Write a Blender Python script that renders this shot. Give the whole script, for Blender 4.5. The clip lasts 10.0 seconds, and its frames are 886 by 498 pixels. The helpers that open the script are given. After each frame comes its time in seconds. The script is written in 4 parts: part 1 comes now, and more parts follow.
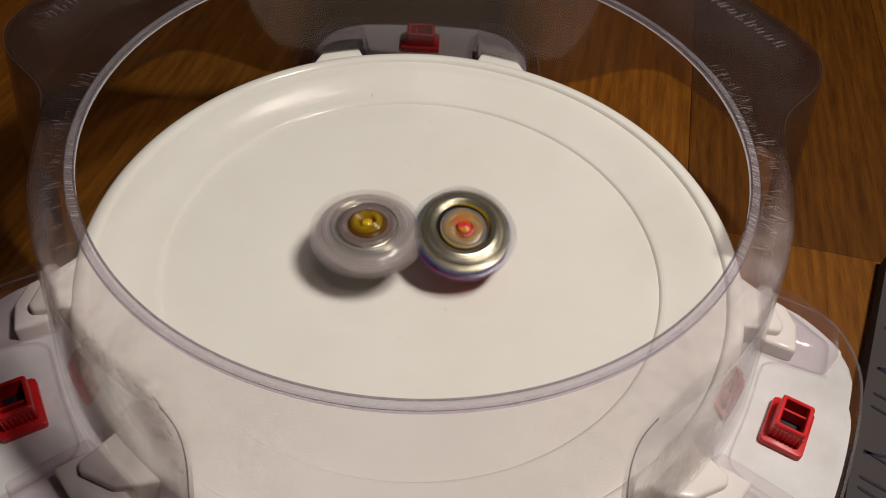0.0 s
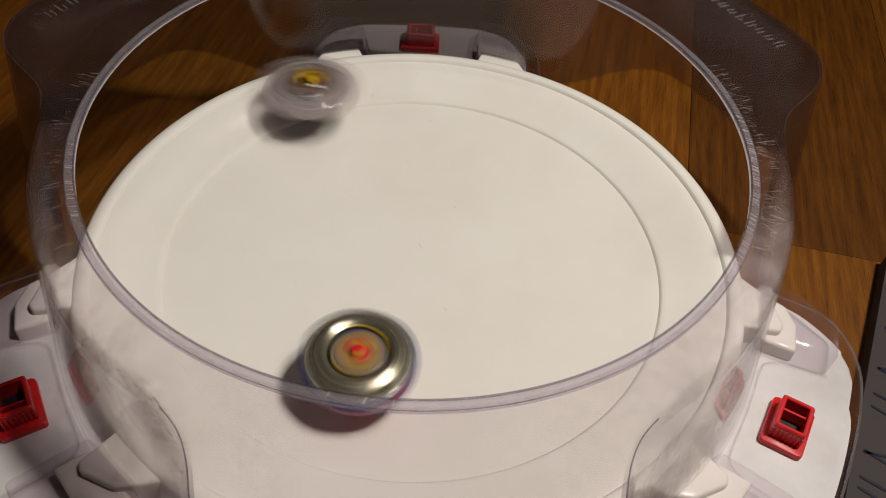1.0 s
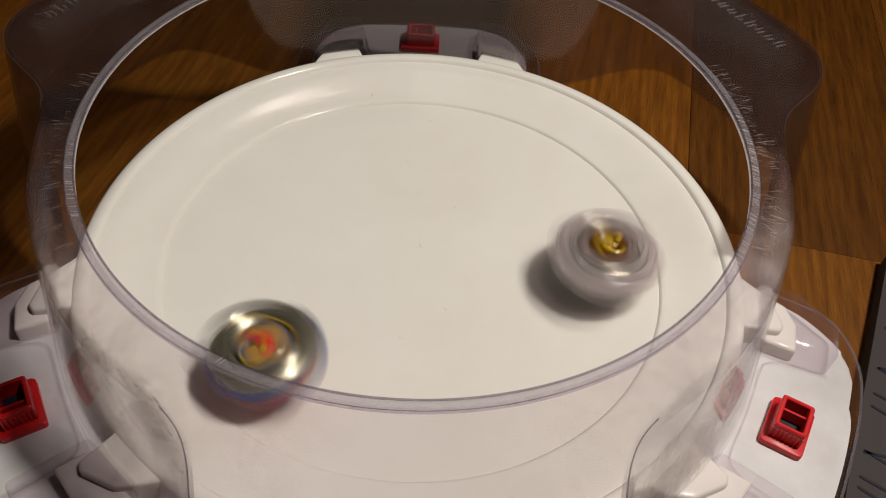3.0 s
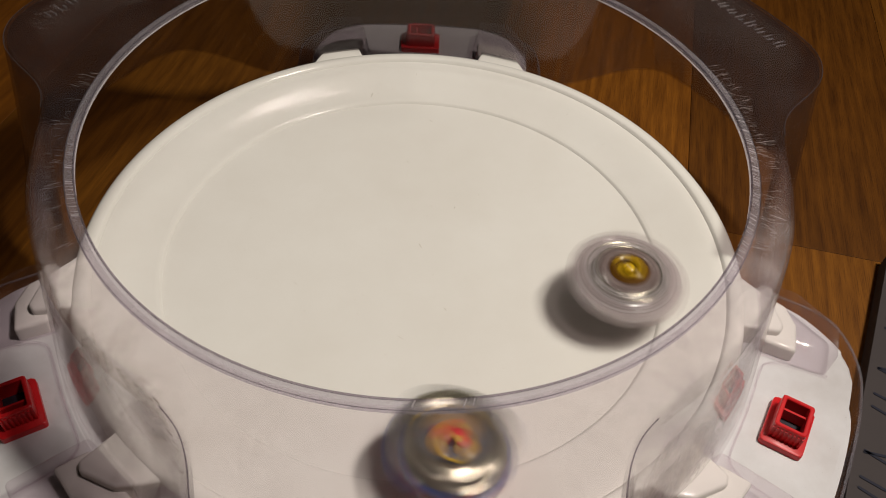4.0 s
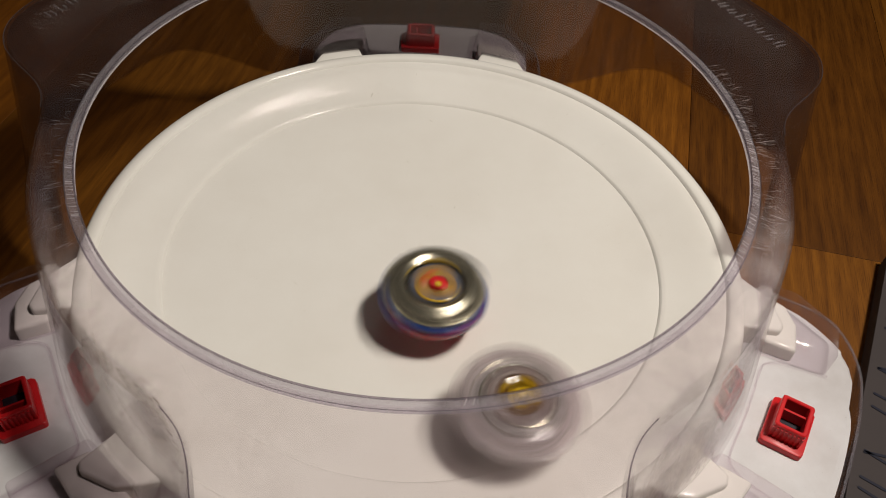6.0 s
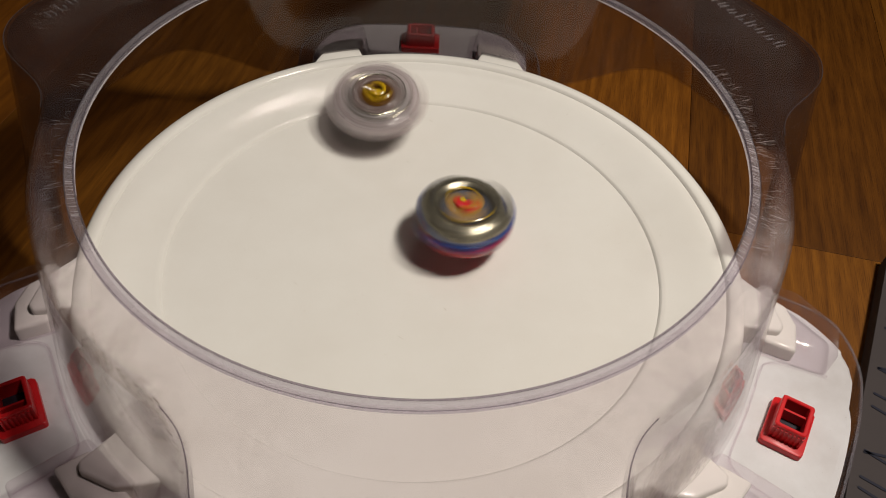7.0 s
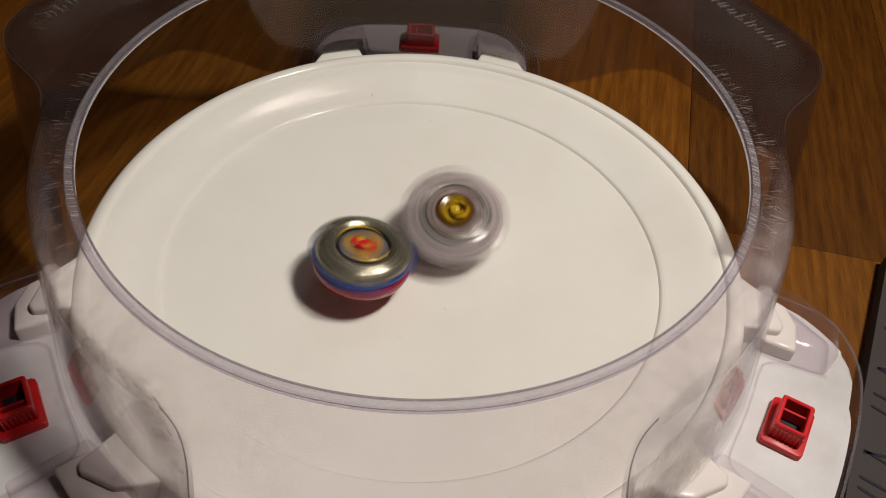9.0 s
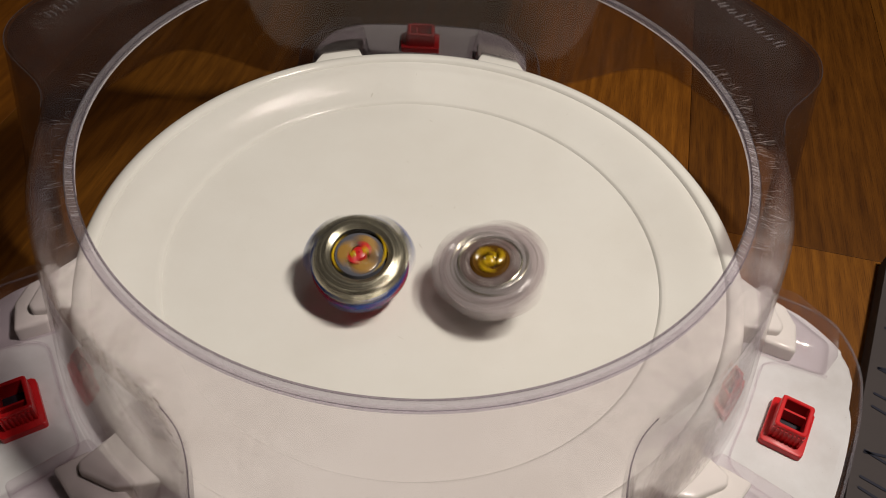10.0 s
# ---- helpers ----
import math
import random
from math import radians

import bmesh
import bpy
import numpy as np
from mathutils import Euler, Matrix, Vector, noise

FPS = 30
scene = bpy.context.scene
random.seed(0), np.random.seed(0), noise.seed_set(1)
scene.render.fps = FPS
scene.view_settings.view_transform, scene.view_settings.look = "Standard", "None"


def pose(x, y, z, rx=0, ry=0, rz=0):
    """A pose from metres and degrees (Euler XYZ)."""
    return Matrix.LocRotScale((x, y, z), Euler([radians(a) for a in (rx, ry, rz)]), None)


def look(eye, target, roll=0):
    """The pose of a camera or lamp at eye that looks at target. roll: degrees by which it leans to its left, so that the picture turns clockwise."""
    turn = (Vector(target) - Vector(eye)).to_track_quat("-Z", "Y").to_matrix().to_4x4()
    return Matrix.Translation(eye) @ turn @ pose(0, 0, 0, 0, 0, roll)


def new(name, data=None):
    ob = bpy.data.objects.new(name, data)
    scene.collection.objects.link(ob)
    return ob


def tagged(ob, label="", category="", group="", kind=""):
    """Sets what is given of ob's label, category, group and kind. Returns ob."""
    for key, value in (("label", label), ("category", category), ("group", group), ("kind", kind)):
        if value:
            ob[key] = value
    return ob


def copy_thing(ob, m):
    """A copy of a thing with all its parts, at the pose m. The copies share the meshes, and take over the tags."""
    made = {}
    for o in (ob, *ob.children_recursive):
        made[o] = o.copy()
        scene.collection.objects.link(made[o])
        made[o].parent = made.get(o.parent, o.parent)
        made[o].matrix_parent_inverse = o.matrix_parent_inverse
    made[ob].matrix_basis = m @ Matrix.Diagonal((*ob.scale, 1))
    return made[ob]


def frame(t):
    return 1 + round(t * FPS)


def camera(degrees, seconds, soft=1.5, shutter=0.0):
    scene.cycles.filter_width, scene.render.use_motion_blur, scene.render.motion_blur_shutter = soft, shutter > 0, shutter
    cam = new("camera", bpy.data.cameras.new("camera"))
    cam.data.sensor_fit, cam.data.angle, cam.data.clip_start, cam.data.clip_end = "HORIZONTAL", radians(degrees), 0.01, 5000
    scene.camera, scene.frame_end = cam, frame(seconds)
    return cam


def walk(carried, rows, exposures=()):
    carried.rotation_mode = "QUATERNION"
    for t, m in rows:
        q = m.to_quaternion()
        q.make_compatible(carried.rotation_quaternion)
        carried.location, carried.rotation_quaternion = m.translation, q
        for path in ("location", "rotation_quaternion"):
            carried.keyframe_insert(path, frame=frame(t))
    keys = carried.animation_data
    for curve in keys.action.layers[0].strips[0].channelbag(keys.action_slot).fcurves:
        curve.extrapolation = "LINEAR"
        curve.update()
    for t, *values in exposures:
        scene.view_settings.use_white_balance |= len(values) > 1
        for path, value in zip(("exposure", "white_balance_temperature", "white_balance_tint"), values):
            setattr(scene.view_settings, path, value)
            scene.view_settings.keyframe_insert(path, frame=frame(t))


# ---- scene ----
cam = camera(57.73, 10.0, soft=1.0, shutter=0.40)
EYE, AIM = (0.0, -0.2627, 0.3289), (0.014, 0.0067, 0.0335)
walk(cam, [(0.0, look(EYE, AIM, 4.32)), (10.0, look(EYE, AIM, 4.32))], exposures=[(0.0, 0.0), (10.0, 0.0)])

# ---- light: two warm bulbs of a lamp over the table, to the right and rear of the stadium, in a dim room ----
world = bpy.data.worlds.new("dim_room")
world.use_nodes = True
world.node_tree.nodes["Background"].inputs[0].default_value = (1.0, 0.86, 0.72, 1)
world.node_tree.nodes["Background"].inputs[1].default_value = 0.03
scene.world = world
scene.cycles.transparent_max_bounces = 24
for at, size, power in (((0.36, -0.09, 0.86), 0.10, 7.15), ((0.05, 0.42, 0.86), 0.03, 0.30)):
    lamp_data = bpy.data.lights.new("table_lamp", "AREA")
    lamp_data.shape, lamp_data.size, lamp_data.energy, lamp_data.color = "DISK", size, power, (1.0, 0.922, 0.82)
    new("table_lamp", lamp_data).matrix_world = look(at, (0, 0, 0.03))

# ---- measures of the stadium: one unit is the radius of the ridge in the dish ----
U = 0.12
RIDGE_Z = 0.036
TURN = radians(-0.4)


def spot(r, degrees, z):
    """A place from radius, angle from the rear knob and height over the ridge, in units."""
    a = radians(degrees) + TURN
    return Vector((r * math.sin(a) * U, r * math.cos(a) * U, z * U + RIDGE_Z))


# ---- materials ----
def nodes_of(name):
    mat = bpy.data.materials.new(name)
    mat.use_nodes = True
    tree = mat.node_tree
    return mat, tree, tree.nodes["Principled BSDF"]


def add(tree, kind, **values):
    node = tree.nodes.new(kind)
    for key, value in values.items():
        node.inputs[key.replace("_", " ")].default_value = value
    return node


def ramp(tree, source, stops):
    node = tree.nodes.new("ShaderNodeValToRGB")
    while len(node.color_ramp.elements) < len(stops):
        node.color_ramp.elements.new(0.5)
    for e, (at, color) in zip(node.color_ramp.elements, stops):
        e.position, e.color = at, (*color, 1)
    tree.links.new(source, node.inputs[0])
    return node.outputs[0]


def coords(tree, scale=(1, 1, 1), kind="Object", turn=0.0):
    tc, mp = tree.nodes.new("ShaderNodeTexCoord"), tree.nodes.new("ShaderNodeMapping")
    mp.inputs["Scale"].default_value = scale
    mp.inputs["Rotation"].default_value = (0, 0, turn)
    tree.links.new(tc.outputs[kind], mp.inputs[0])
    return mp.outputs[0]


def grain(tree, vector, scale, detail=4.0, rough=0.6):
    n = add(tree, "ShaderNodeTexNoise", Scale=scale, Detail=detail, Roughness=rough)
    tree.links.new(vector, n.inputs["Vector"])
    return n.outputs[0]


def bump(tree, shader, height, strength, distance=0.001):
    b = add(tree, "ShaderNodeBump", Strength=strength, Distance=distance)
    tree.links.new(height, b.inputs["Height"])
    tree.links.new(b.outputs[0], shader.inputs["Normal"])


def turned(tree, scale):
    """Fine concentric tool marks round the z axis, slightly broken along their way."""
    tc = tree.nodes.new("ShaderNodeTexCoord")
    flat = tree.nodes.new("ShaderNodeVectorMath")
    flat.operation = "MULTIPLY"
    flat.inputs[1].default_value = (1, 1, 0)
    tree.links.new(tc.outputs["Object"], flat.inputs[0])
    size = tree.nodes.new("ShaderNodeVectorMath")
    size.operation = "LENGTH"
    tree.links.new(flat.outputs[0], size.inputs[0])
    place = tree.nodes.new("ShaderNodeCombineXYZ")
    tree.links.new(size.outputs["Value"], place.inputs[0])
    slow = tree.nodes.new("ShaderNodeVectorMath")
    slow.operation = "SCALE"
    slow.inputs["Scale"].default_value = 0.05
    tree.links.new(tc.outputs["Object"], slow.inputs[0])
    both = tree.nodes.new("ShaderNodeVectorMath")
    tree.links.new(place.outputs[0], both.inputs[0])
    tree.links.new(slow.outputs[0], both.inputs[1])
    return grain(tree, both.outputs[0], scale, 3.0, 0.7)


def plastic(name, color, dirt, rough=0.3, amount=0.5, scale=14.0):
    """Moulded plastic with faint dirt in patches, specks and a slightly uneven gloss."""
    mat, tree, bsdf = nodes_of(name)
    v = coords(tree)
    wide = ramp(tree, grain(tree, v, scale, 6.0), [(0.35, (0, 0, 0)), (0.80, (1, 1, 1))])
    speck = ramp(tree, grain(tree, v, scale * 28, 2.0), [(0.70, (0, 0, 0)), (0.76, (1, 1, 1))])
    both = add(tree, "ShaderNodeMath")
    both.operation = "MULTIPLY_ADD"
    tree.links.new(wide, both.inputs[0])
    both.inputs[1].default_value = amount
    spk = add(tree, "ShaderNodeMath")
    spk.operation = "MULTIPLY"
    tree.links.new(speck, spk.inputs[0])
    spk.inputs[1].default_value = amount * 0.5
    tree.links.new(spk.outputs[0], both.inputs[2])
    mix = tree.nodes.new("ShaderNodeMix")
    mix.data_type = "RGBA"
    tree.links.new(both.outputs[0], mix.inputs["Factor"])
    mix.inputs["A"].default_value, mix.inputs["B"].default_value = (*color, 1), (*dirt, 1)
    tree.links.new(mix.outputs["Result"], bsdf.inputs["Base Color"])
    r = ramp(tree, grain(tree, v, scale * 3), [(0.3, (rough * 0.85,) * 3), (0.7, (rough * 1.2,) * 3)])
    tree.links.new(r, bsdf.inputs["Roughness"])
    bump(tree, bsdf, grain(tree, v, 900, 2.0), 0.06, 0.0004)
    return mat


def scuff_or_sheen_area(tree, below, at, reach, most, stretch, dark, light):
    """Lays a soft-edged area of scuffs, grime or painted sheen over a clear plastic, thickest at one place of its wall.
    """
    tc = tree.nodes.new("ShaderNodeTexCoord")
    far = tree.nodes.new("ShaderNodeVectorMath")
    far.operation = "DISTANCE"
    tree.links.new(tc.outputs["Object"], far.inputs[0])
    far.inputs[1].default_value = at
    ragged = add(tree, "ShaderNodeTexNoise", Scale=26.0, Detail=8.0, Roughness=0.7, Distortion=0.8)
    tree.links.new(coords(tree), ragged.inputs["Vector"])
    edge = add(tree, "ShaderNodeMath")
    edge.operation = "MULTIPLY_ADD"
    tree.links.new(ragged.outputs[0], edge.inputs[0])
    edge.inputs[1].default_value = reach * 0.9
    tree.links.new(far.outputs["Value"], edge.inputs[2])
    near = tree.nodes.new("ShaderNodeMapRange")
    near.interpolation_type = "SMOOTHSTEP"
    near.inputs["From Min"].default_value, near.inputs["From Max"].default_value = reach * 1.5, reach * 0.6
    tree.links.new(edge.outputs[0], near.inputs["Value"])
    streak = add(tree, "ShaderNodeTexNoise", Scale=34.0, Detail=9.0, Roughness=0.74, Distortion=1.2)
    tree.links.new(coords(tree, stretch), streak.inputs["Vector"])
    cloud = ramp(tree, streak.outputs[0], [(0.36, (0.25,) * 3), (0.50, (0.55,) * 3), (0.66, (1,) * 3)])
    both = add(tree, "ShaderNodeMath")
    both.operation = "MULTIPLY"
    tree.links.new(near.outputs[0], both.inputs[0])
    tree.links.new(cloud, both.inputs[1])
    scaled = add(tree, "ShaderNodeMath")
    scaled.operation = "MULTIPLY"
    tree.links.new(both.outputs[0], scaled.inputs[0])
    scaled.inputs[1].default_value = most
    tone = ramp(tree, grain(tree, coords(tree, stretch), 60, 7.0, 0.7), [(0.38, light), (0.52, tuple((a + b) / 2 for a, b in zip(dark, light))), (0.66, dark)])
    film = tree.nodes.new("ShaderNodeMixShader")
    for slot, kind in ((1, "ShaderNodeBsdfDiffuse"), (2, "ShaderNodeBsdfTranslucent")):
        side = tree.nodes.new(kind)
        tree.links.new(tone, side.inputs[0])
        tree.links.new(side.outputs[0], film.inputs[slot])
    over = tree.nodes.new("ShaderNodeMixShader")
    tree.links.new(scaled.outputs[0], over.inputs[0])
    tree.links.new(below.outputs[0], over.inputs[1])
    tree.links.new(film.outputs[0], over.inputs[2])
    return over


def clear_plastic(name, tint, haze, haze_color, rough=0.08, dirt=0.10, marks=0.0, mirror=0.42, scuffs_and_sheen=(), shade_spots=()):
    """Clear moulded plastic: seen through, with a film of haze and scuffs, gloss by Fresnel."""
    mat, tree, bsdf = nodes_of(name)
    tree.nodes.remove(bsdf)
    v = coords(tree)
    see = tree.nodes.new("ShaderNodeBsdfTransparent")
    see.inputs[0].default_value = (*tint, 1)
    # places where the see-through tint deepens to paint shade behind it
    for at, inner, outer, deep in shade_spots:
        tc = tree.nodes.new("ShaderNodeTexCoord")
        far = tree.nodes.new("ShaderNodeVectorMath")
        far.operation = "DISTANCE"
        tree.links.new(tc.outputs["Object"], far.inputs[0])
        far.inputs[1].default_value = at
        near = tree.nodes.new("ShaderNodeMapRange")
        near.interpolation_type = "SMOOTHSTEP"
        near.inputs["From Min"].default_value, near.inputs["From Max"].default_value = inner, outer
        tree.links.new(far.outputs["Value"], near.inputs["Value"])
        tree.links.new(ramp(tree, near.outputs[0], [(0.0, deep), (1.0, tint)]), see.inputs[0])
    film = tree.nodes.new("ShaderNodeMixShader")
    for slot, kind in ((1, "ShaderNodeBsdfDiffuse"), (2, "ShaderNodeBsdfTranslucent")):
        side = tree.nodes.new(kind)
        side.inputs[0].default_value = (*haze_color, 1)
        if marks:
            tone = ramp(tree, turned(tree, marks), [(0.33, tuple(k * 0.5 for k in haze_color)), (0.5, haze_color), (0.67, tuple(min(1, k * 1.5) for k in haze_color))])
            tree.links.new(tone, side.inputs[0])
        tree.links.new(side.outputs[0], film.inputs[slot])
    amount = ramp(tree, grain(tree, v, 22, 8.0, 0.7), [(0.35, (haze,) * 3), (0.85, (haze + dirt,) * 3)])
    first = tree.nodes.new("ShaderNodeMixShader")
    tree.links.new(amount, first.inputs[0])
    tree.links.new(see.outputs[0], first.inputs[1])
    tree.links.new(film.outputs[0], first.inputs[2])
    for at, reach, most, stretch, dark, light in scuffs_and_sheen:
        first = scuff_or_sheen_area(tree, first, at, reach, most, stretch, dark, light)
    shine = add(tree, "ShaderNodeBsdfGlossy", Roughness=rough)
    edge = add(tree, "ShaderNodeLayerWeight", Blend=0.5)
    steep = add(tree, "ShaderNodeMath")
    steep.operation = "POWER"
    tree.links.new(edge.outputs["Facing"], steep.inputs[0])
    steep.inputs[1].default_value = 4.0
    gloss = add(tree, "ShaderNodeMath")
    gloss.operation = "MULTIPLY_ADD"
    tree.links.new(steep.outputs[0], gloss.inputs[0])
    gloss.inputs[1].default_value, gloss.inputs[2].default_value = mirror, mirror * 0.06
    last = tree.nodes.new("ShaderNodeMixShader")
    tree.links.new(gloss.outputs[0], last.inputs[0])
    tree.links.new(first.outputs[0], last.inputs[1])
    tree.links.new(shine.outputs[0], last.inputs[2])
    b = add(tree, "ShaderNodeBump", Strength=0.28, Distance=0.0006)
    tree.links.new(grain(tree, v, 30, 3.0), b.inputs["Height"])
    tree.links.new(b.outputs[0], shine.inputs["Normal"])
    tree.links.new(last.outputs[0], tree.nodes["Material Output"].inputs[0])
    return mat


def metal(name, color, rough=0.25, marks=1400.0):
    mat, tree, bsdf = nodes_of(name)
    v = coords(tree)
    bsdf.inputs["Metallic"].default_value = 0.8
    rings = turned(tree, marks)
    c = ramp(tree, rings, [(0.32, tuple(k * 0.42 for k in color)), (0.5, tuple(k * 0.9 for k in color)), (0.68, tuple(min(1, k * 1.7) for k in color))])
    bump(tree, bsdf, rings, 0.35, 0.0005)
    tree.links.new(c, bsdf.inputs["Base Color"])
    r = ramp(tree, grain(tree, v, 400, 3.0), [(0.3, (rough * 0.8,) * 3), (0.7, (rough * 1.3,) * 3)])
    tree.links.new(r, bsdf.inputs["Roughness"])
    return mat


def wood(name, dark, light, turn=0.0):
    """Varnished oak: long streaks, pores and a change of tone from board to board."""
    mat, tree, bsdf = nodes_of(name)
    v = coords(tree, (24, 2.6, 6))
    fine = grain(tree, v, 5.0, 8.0, 0.65)
    rings = add(tree, "ShaderNodeTexWave", Scale=9.0, Distortion=7.0, Detail=3.0)
    rings.inputs["Detail Scale"].default_value = 1.2
    tree.links.new(coords(tree, (5.0, 0.55, 1.0)), rings.inputs["Vector"])
    figure = tree.nodes.new("ShaderNodeMix")
    figure.data_type = "FLOAT"
    figure.inputs["Factor"].default_value = 0.10
    tree.links.new(fine, figure.inputs["A"])
    tree.links.new(rings.outputs["Fac"], figure.inputs["B"])
    broad = figure.outputs["Result"]
    c = ramp(tree, broad, [(0.25, dark), (0.5, tuple((a + b) / 2 for a, b in zip(dark, light))), (0.75, light)])
    pv = coords(tree, (260, 4.0, 20))
    pores = ramp(tree, grain(tree, pv, 9.0, 3.0), [(0.34, (0.60, 0.56, 0.52)), (0.50, (1, 1, 1))])
    info = tree.nodes.new("ShaderNodeObjectInfo")
    tone = ramp(tree, info.outputs["Random"], [(0.0, (0.65, 0.65, 0.65)), (1.0, (1.3, 1.25, 1.15))])
    m1, m2 = tree.nodes.new("ShaderNodeMix"), tree.nodes.new("ShaderNodeMix")
    for m in (m1, m2):
        m.data_type, m.blend_type = "RGBA", "MULTIPLY"
        m.inputs["Factor"].default_value = 1.0
    tree.links.new(c, m1.inputs["A"])
    tree.links.new(pores, m1.inputs["B"])
    tree.links.new(m1.outputs["Result"], m2.inputs["A"])
    tree.links.new(tone, m2.inputs["B"])
    tree.links.new(m2.outputs["Result"], bsdf.inputs["Base Color"])
    bsdf.inputs["Roughness"].default_value = 0.45
    bsdf.inputs["Specular IOR Level"].default_value = 0.3
    bump(tree, bsdf, pores, 0.15, 0.0005)
    return mat


def plain(name, color, rough=0.8):
    mat, tree, bsdf = nodes_of(name)
    v = coords(tree)
    c = ramp(tree, grain(tree, v, 6, 6.0), [(0.3, tuple(k * 0.88 for k in color)), (0.7, color)])
    tree.links.new(c, bsdf.inputs["Base Color"])
    bsdf.inputs["Roughness"].default_value = rough
    bsdf.inputs["Specular IOR Level"].default_value = 0.2
    bump(tree, bsdf, grain(tree, v, 220, 3.0), 0.1, 0.0005)
    return mat


WHITE = plastic("white_plastic", (0.80, 0.78, 0.74), (0.56, 0.50, 0.42), 0.11, 0.22, 16)
WHITE.node_tree.nodes["Principled BSDF"].inputs["Specular IOR Level"].default_value = 0.28
RED = plastic("red_plastic", (0.60, 0.012, 0.016), (0.30, 0.01, 0.012), 0.35, 0.5, 60)
CLEAR = clear_plastic("clear_plastic", (0.977, 0.953, 0.970), 0.009, (0.60, 0.52, 0.56), 0.05, 0.035, mirror=0.60)
GRIME, PALE, MAUVE = (0.26, 0.17, 0.13), (0.80, 0.72, 0.70), (0.42, 0.37, 0.40)
WORN_AND_SHEEN = clear_plastic("worn_sheen_clear_plastic", (0.977, 0.953, 0.970), 0.009, (0.60, 0.52, 0.56), 0.05, 0.035, mirror=0.60, scuffs_and_sheen=(
    (tuple(spot(1.31, -134, 0.38)), 0.064, 0.42, (1.0, 1.0, 0.45), GRIME, PALE),
    (tuple(spot(1.29, -124, 0.56)), 0.018, 0.60, (1.0, 1.0, 1.0), GRIME, PALE),
    (tuple(spot(1.29, -137, 0.57)), 0.022, 0.66, (1.0, 1.0, 1.0), GRIME, PALE),
    (tuple(spot(1.29, -149, 0.55)), 0.022, 0.60, (1.0, 1.0, 1.0), GRIME, PALE),
    (tuple(spot(1.30, -160, 0.42)), 0.050, 0.16, (1.0, 1.0, 0.8), GRIME, PALE),
    (tuple(spot(1.30, 164, 0.46)), 0.055, 0.14, (0.6, 0.6, 0.6), MAUVE, PALE),
    # grey-mauve haze films on the right wall
    (tuple(spot(1.32, 139, 0.36)), 0.066, 0.55, (0.5, 0.5, 0.4), MAUVE, PALE),
    (tuple(spot(1.36, 146, 0.08)), 0.055, 0.70, (0.5, 0.5, 0.4), MAUVE, PALE),
    (tuple(spot(1.28, 120, 0.58)), 0.045, 0.36, (0.5, 0.5, 0.4), MAUVE, PALE),
    (tuple(spot(1.34, 112, 0.22)), 0.045, 0.50, (0.5, 0.5, 0.4), MAUVE, PALE),
    # reflections of the white plastic, painted on the two side walls
    (tuple(spot(1.31, 100, 0.48)), 0.028, 0.42, (0.5, 0.5, 0.5), MAUVE, PALE),
    (tuple(spot(1.31, -103, 0.42)), 0.030, 0.42, (0.5, 0.5, 0.5), MAUVE, PALE)))
# tint deepens before the rear clip, painting the shade on its platform
VEIL = clear_plastic("veiled_clear_plastic", (0.75, 0.72, 0.73), 0.010, (0.50, 0.44, 0.46), 0.10, 0.035, mirror=0.5, shade_spots=((tuple(spot(1.36, 0, 0.20)), 0.050, 0.090, (0.50, 0.475, 0.48)),))
# dark tint that paints refraction lines along clear edges
REFRACTION_LINE = clear_plastic("painted_refraction_line", (0.66, 0.62, 0.67), 0.05, (0.5, 0.47, 0.5), 0.10, 0.1)
CLEAR_EDGE = clear_plastic("clear_plastic_edge", (0.86, 0.845, 0.885), 0.11, (0.80, 0.77, 0.82), 0.06, 0.12)
SCRATCH = clear_plastic("scratched_plastic", (0.9, 0.88, 0.9), 0.35, (0.75, 0.70, 0.70), 0.3)
SPECK = clear_plastic("brown_dirt", (0.85, 0.80, 0.74), 0.34, (0.22, 0.12, 0.07), 0.5, 0.35, mirror=0.1)
RAISED = clear_plastic("raised_clear_plastic", (0.86, 0.845, 0.88), 0.16, (0.8, 0.75, 0.75), 0.08, 0.05, mirror=0.9)
# pale haze that paints the lit rear edge of the lip
EDGE_GLINT = clear_plastic("painted_edge_glint", (0.86, 0.84, 0.87), 0.32, (0.9, 0.86, 0.86), 0.1, 0.1)
OAK = wood("oak_table", (0.066, 0.0205, 0.0016), (0.195, 0.071, 0.0066))
# two more oak tones; on the left boards they stand in for light falloff
PALE_OAK = wood("pale_oak_table", (0.068, 0.0218, 0.0019), (0.200, 0.076, 0.0077))
DARK_OAK = wood("dark_oak_table", (0.050, 0.0155, 0.0014), (0.152, 0.053, 0.0051))
LILAC = clear_plastic("smoky_lilac_plastic", (0.86, 0.82, 0.83), 0.33, (0.84, 0.77, 0.77), 0.18, 0.2, 1100.0)
RUB = clear_plastic("rub_mark", (0.95, 0.93, 0.9), 0.07, (0.40, 0.33, 0.25), 0.4, 0.15)
BROWN = plastic("dark_amber_plastic", (0.12, 0.055, 0.008), (0.05, 0.02, 0.005), 0.2, 0.5, 120)
# platform white with dust; its base is also darkened for the weaker light there
DUSTY_DIMMED = plastic("dusty_dimmed_white_plastic", (0.64, 0.63, 0.65), (0.30, 0.25, 0.23), 0.46, 0.5, 26)
CRIMSON = plastic("crimson_plastic", (0.36, 0.010, 0.018), (0.20, 0.008, 0.012), 0.2, 0.5, 60)
TAUPE = clear_plastic("smoky_taupe_plastic", (0.74, 0.66, 0.64), 0.36, (0.40, 0.31, 0.29), 0.16, 0.2, 1100.0)
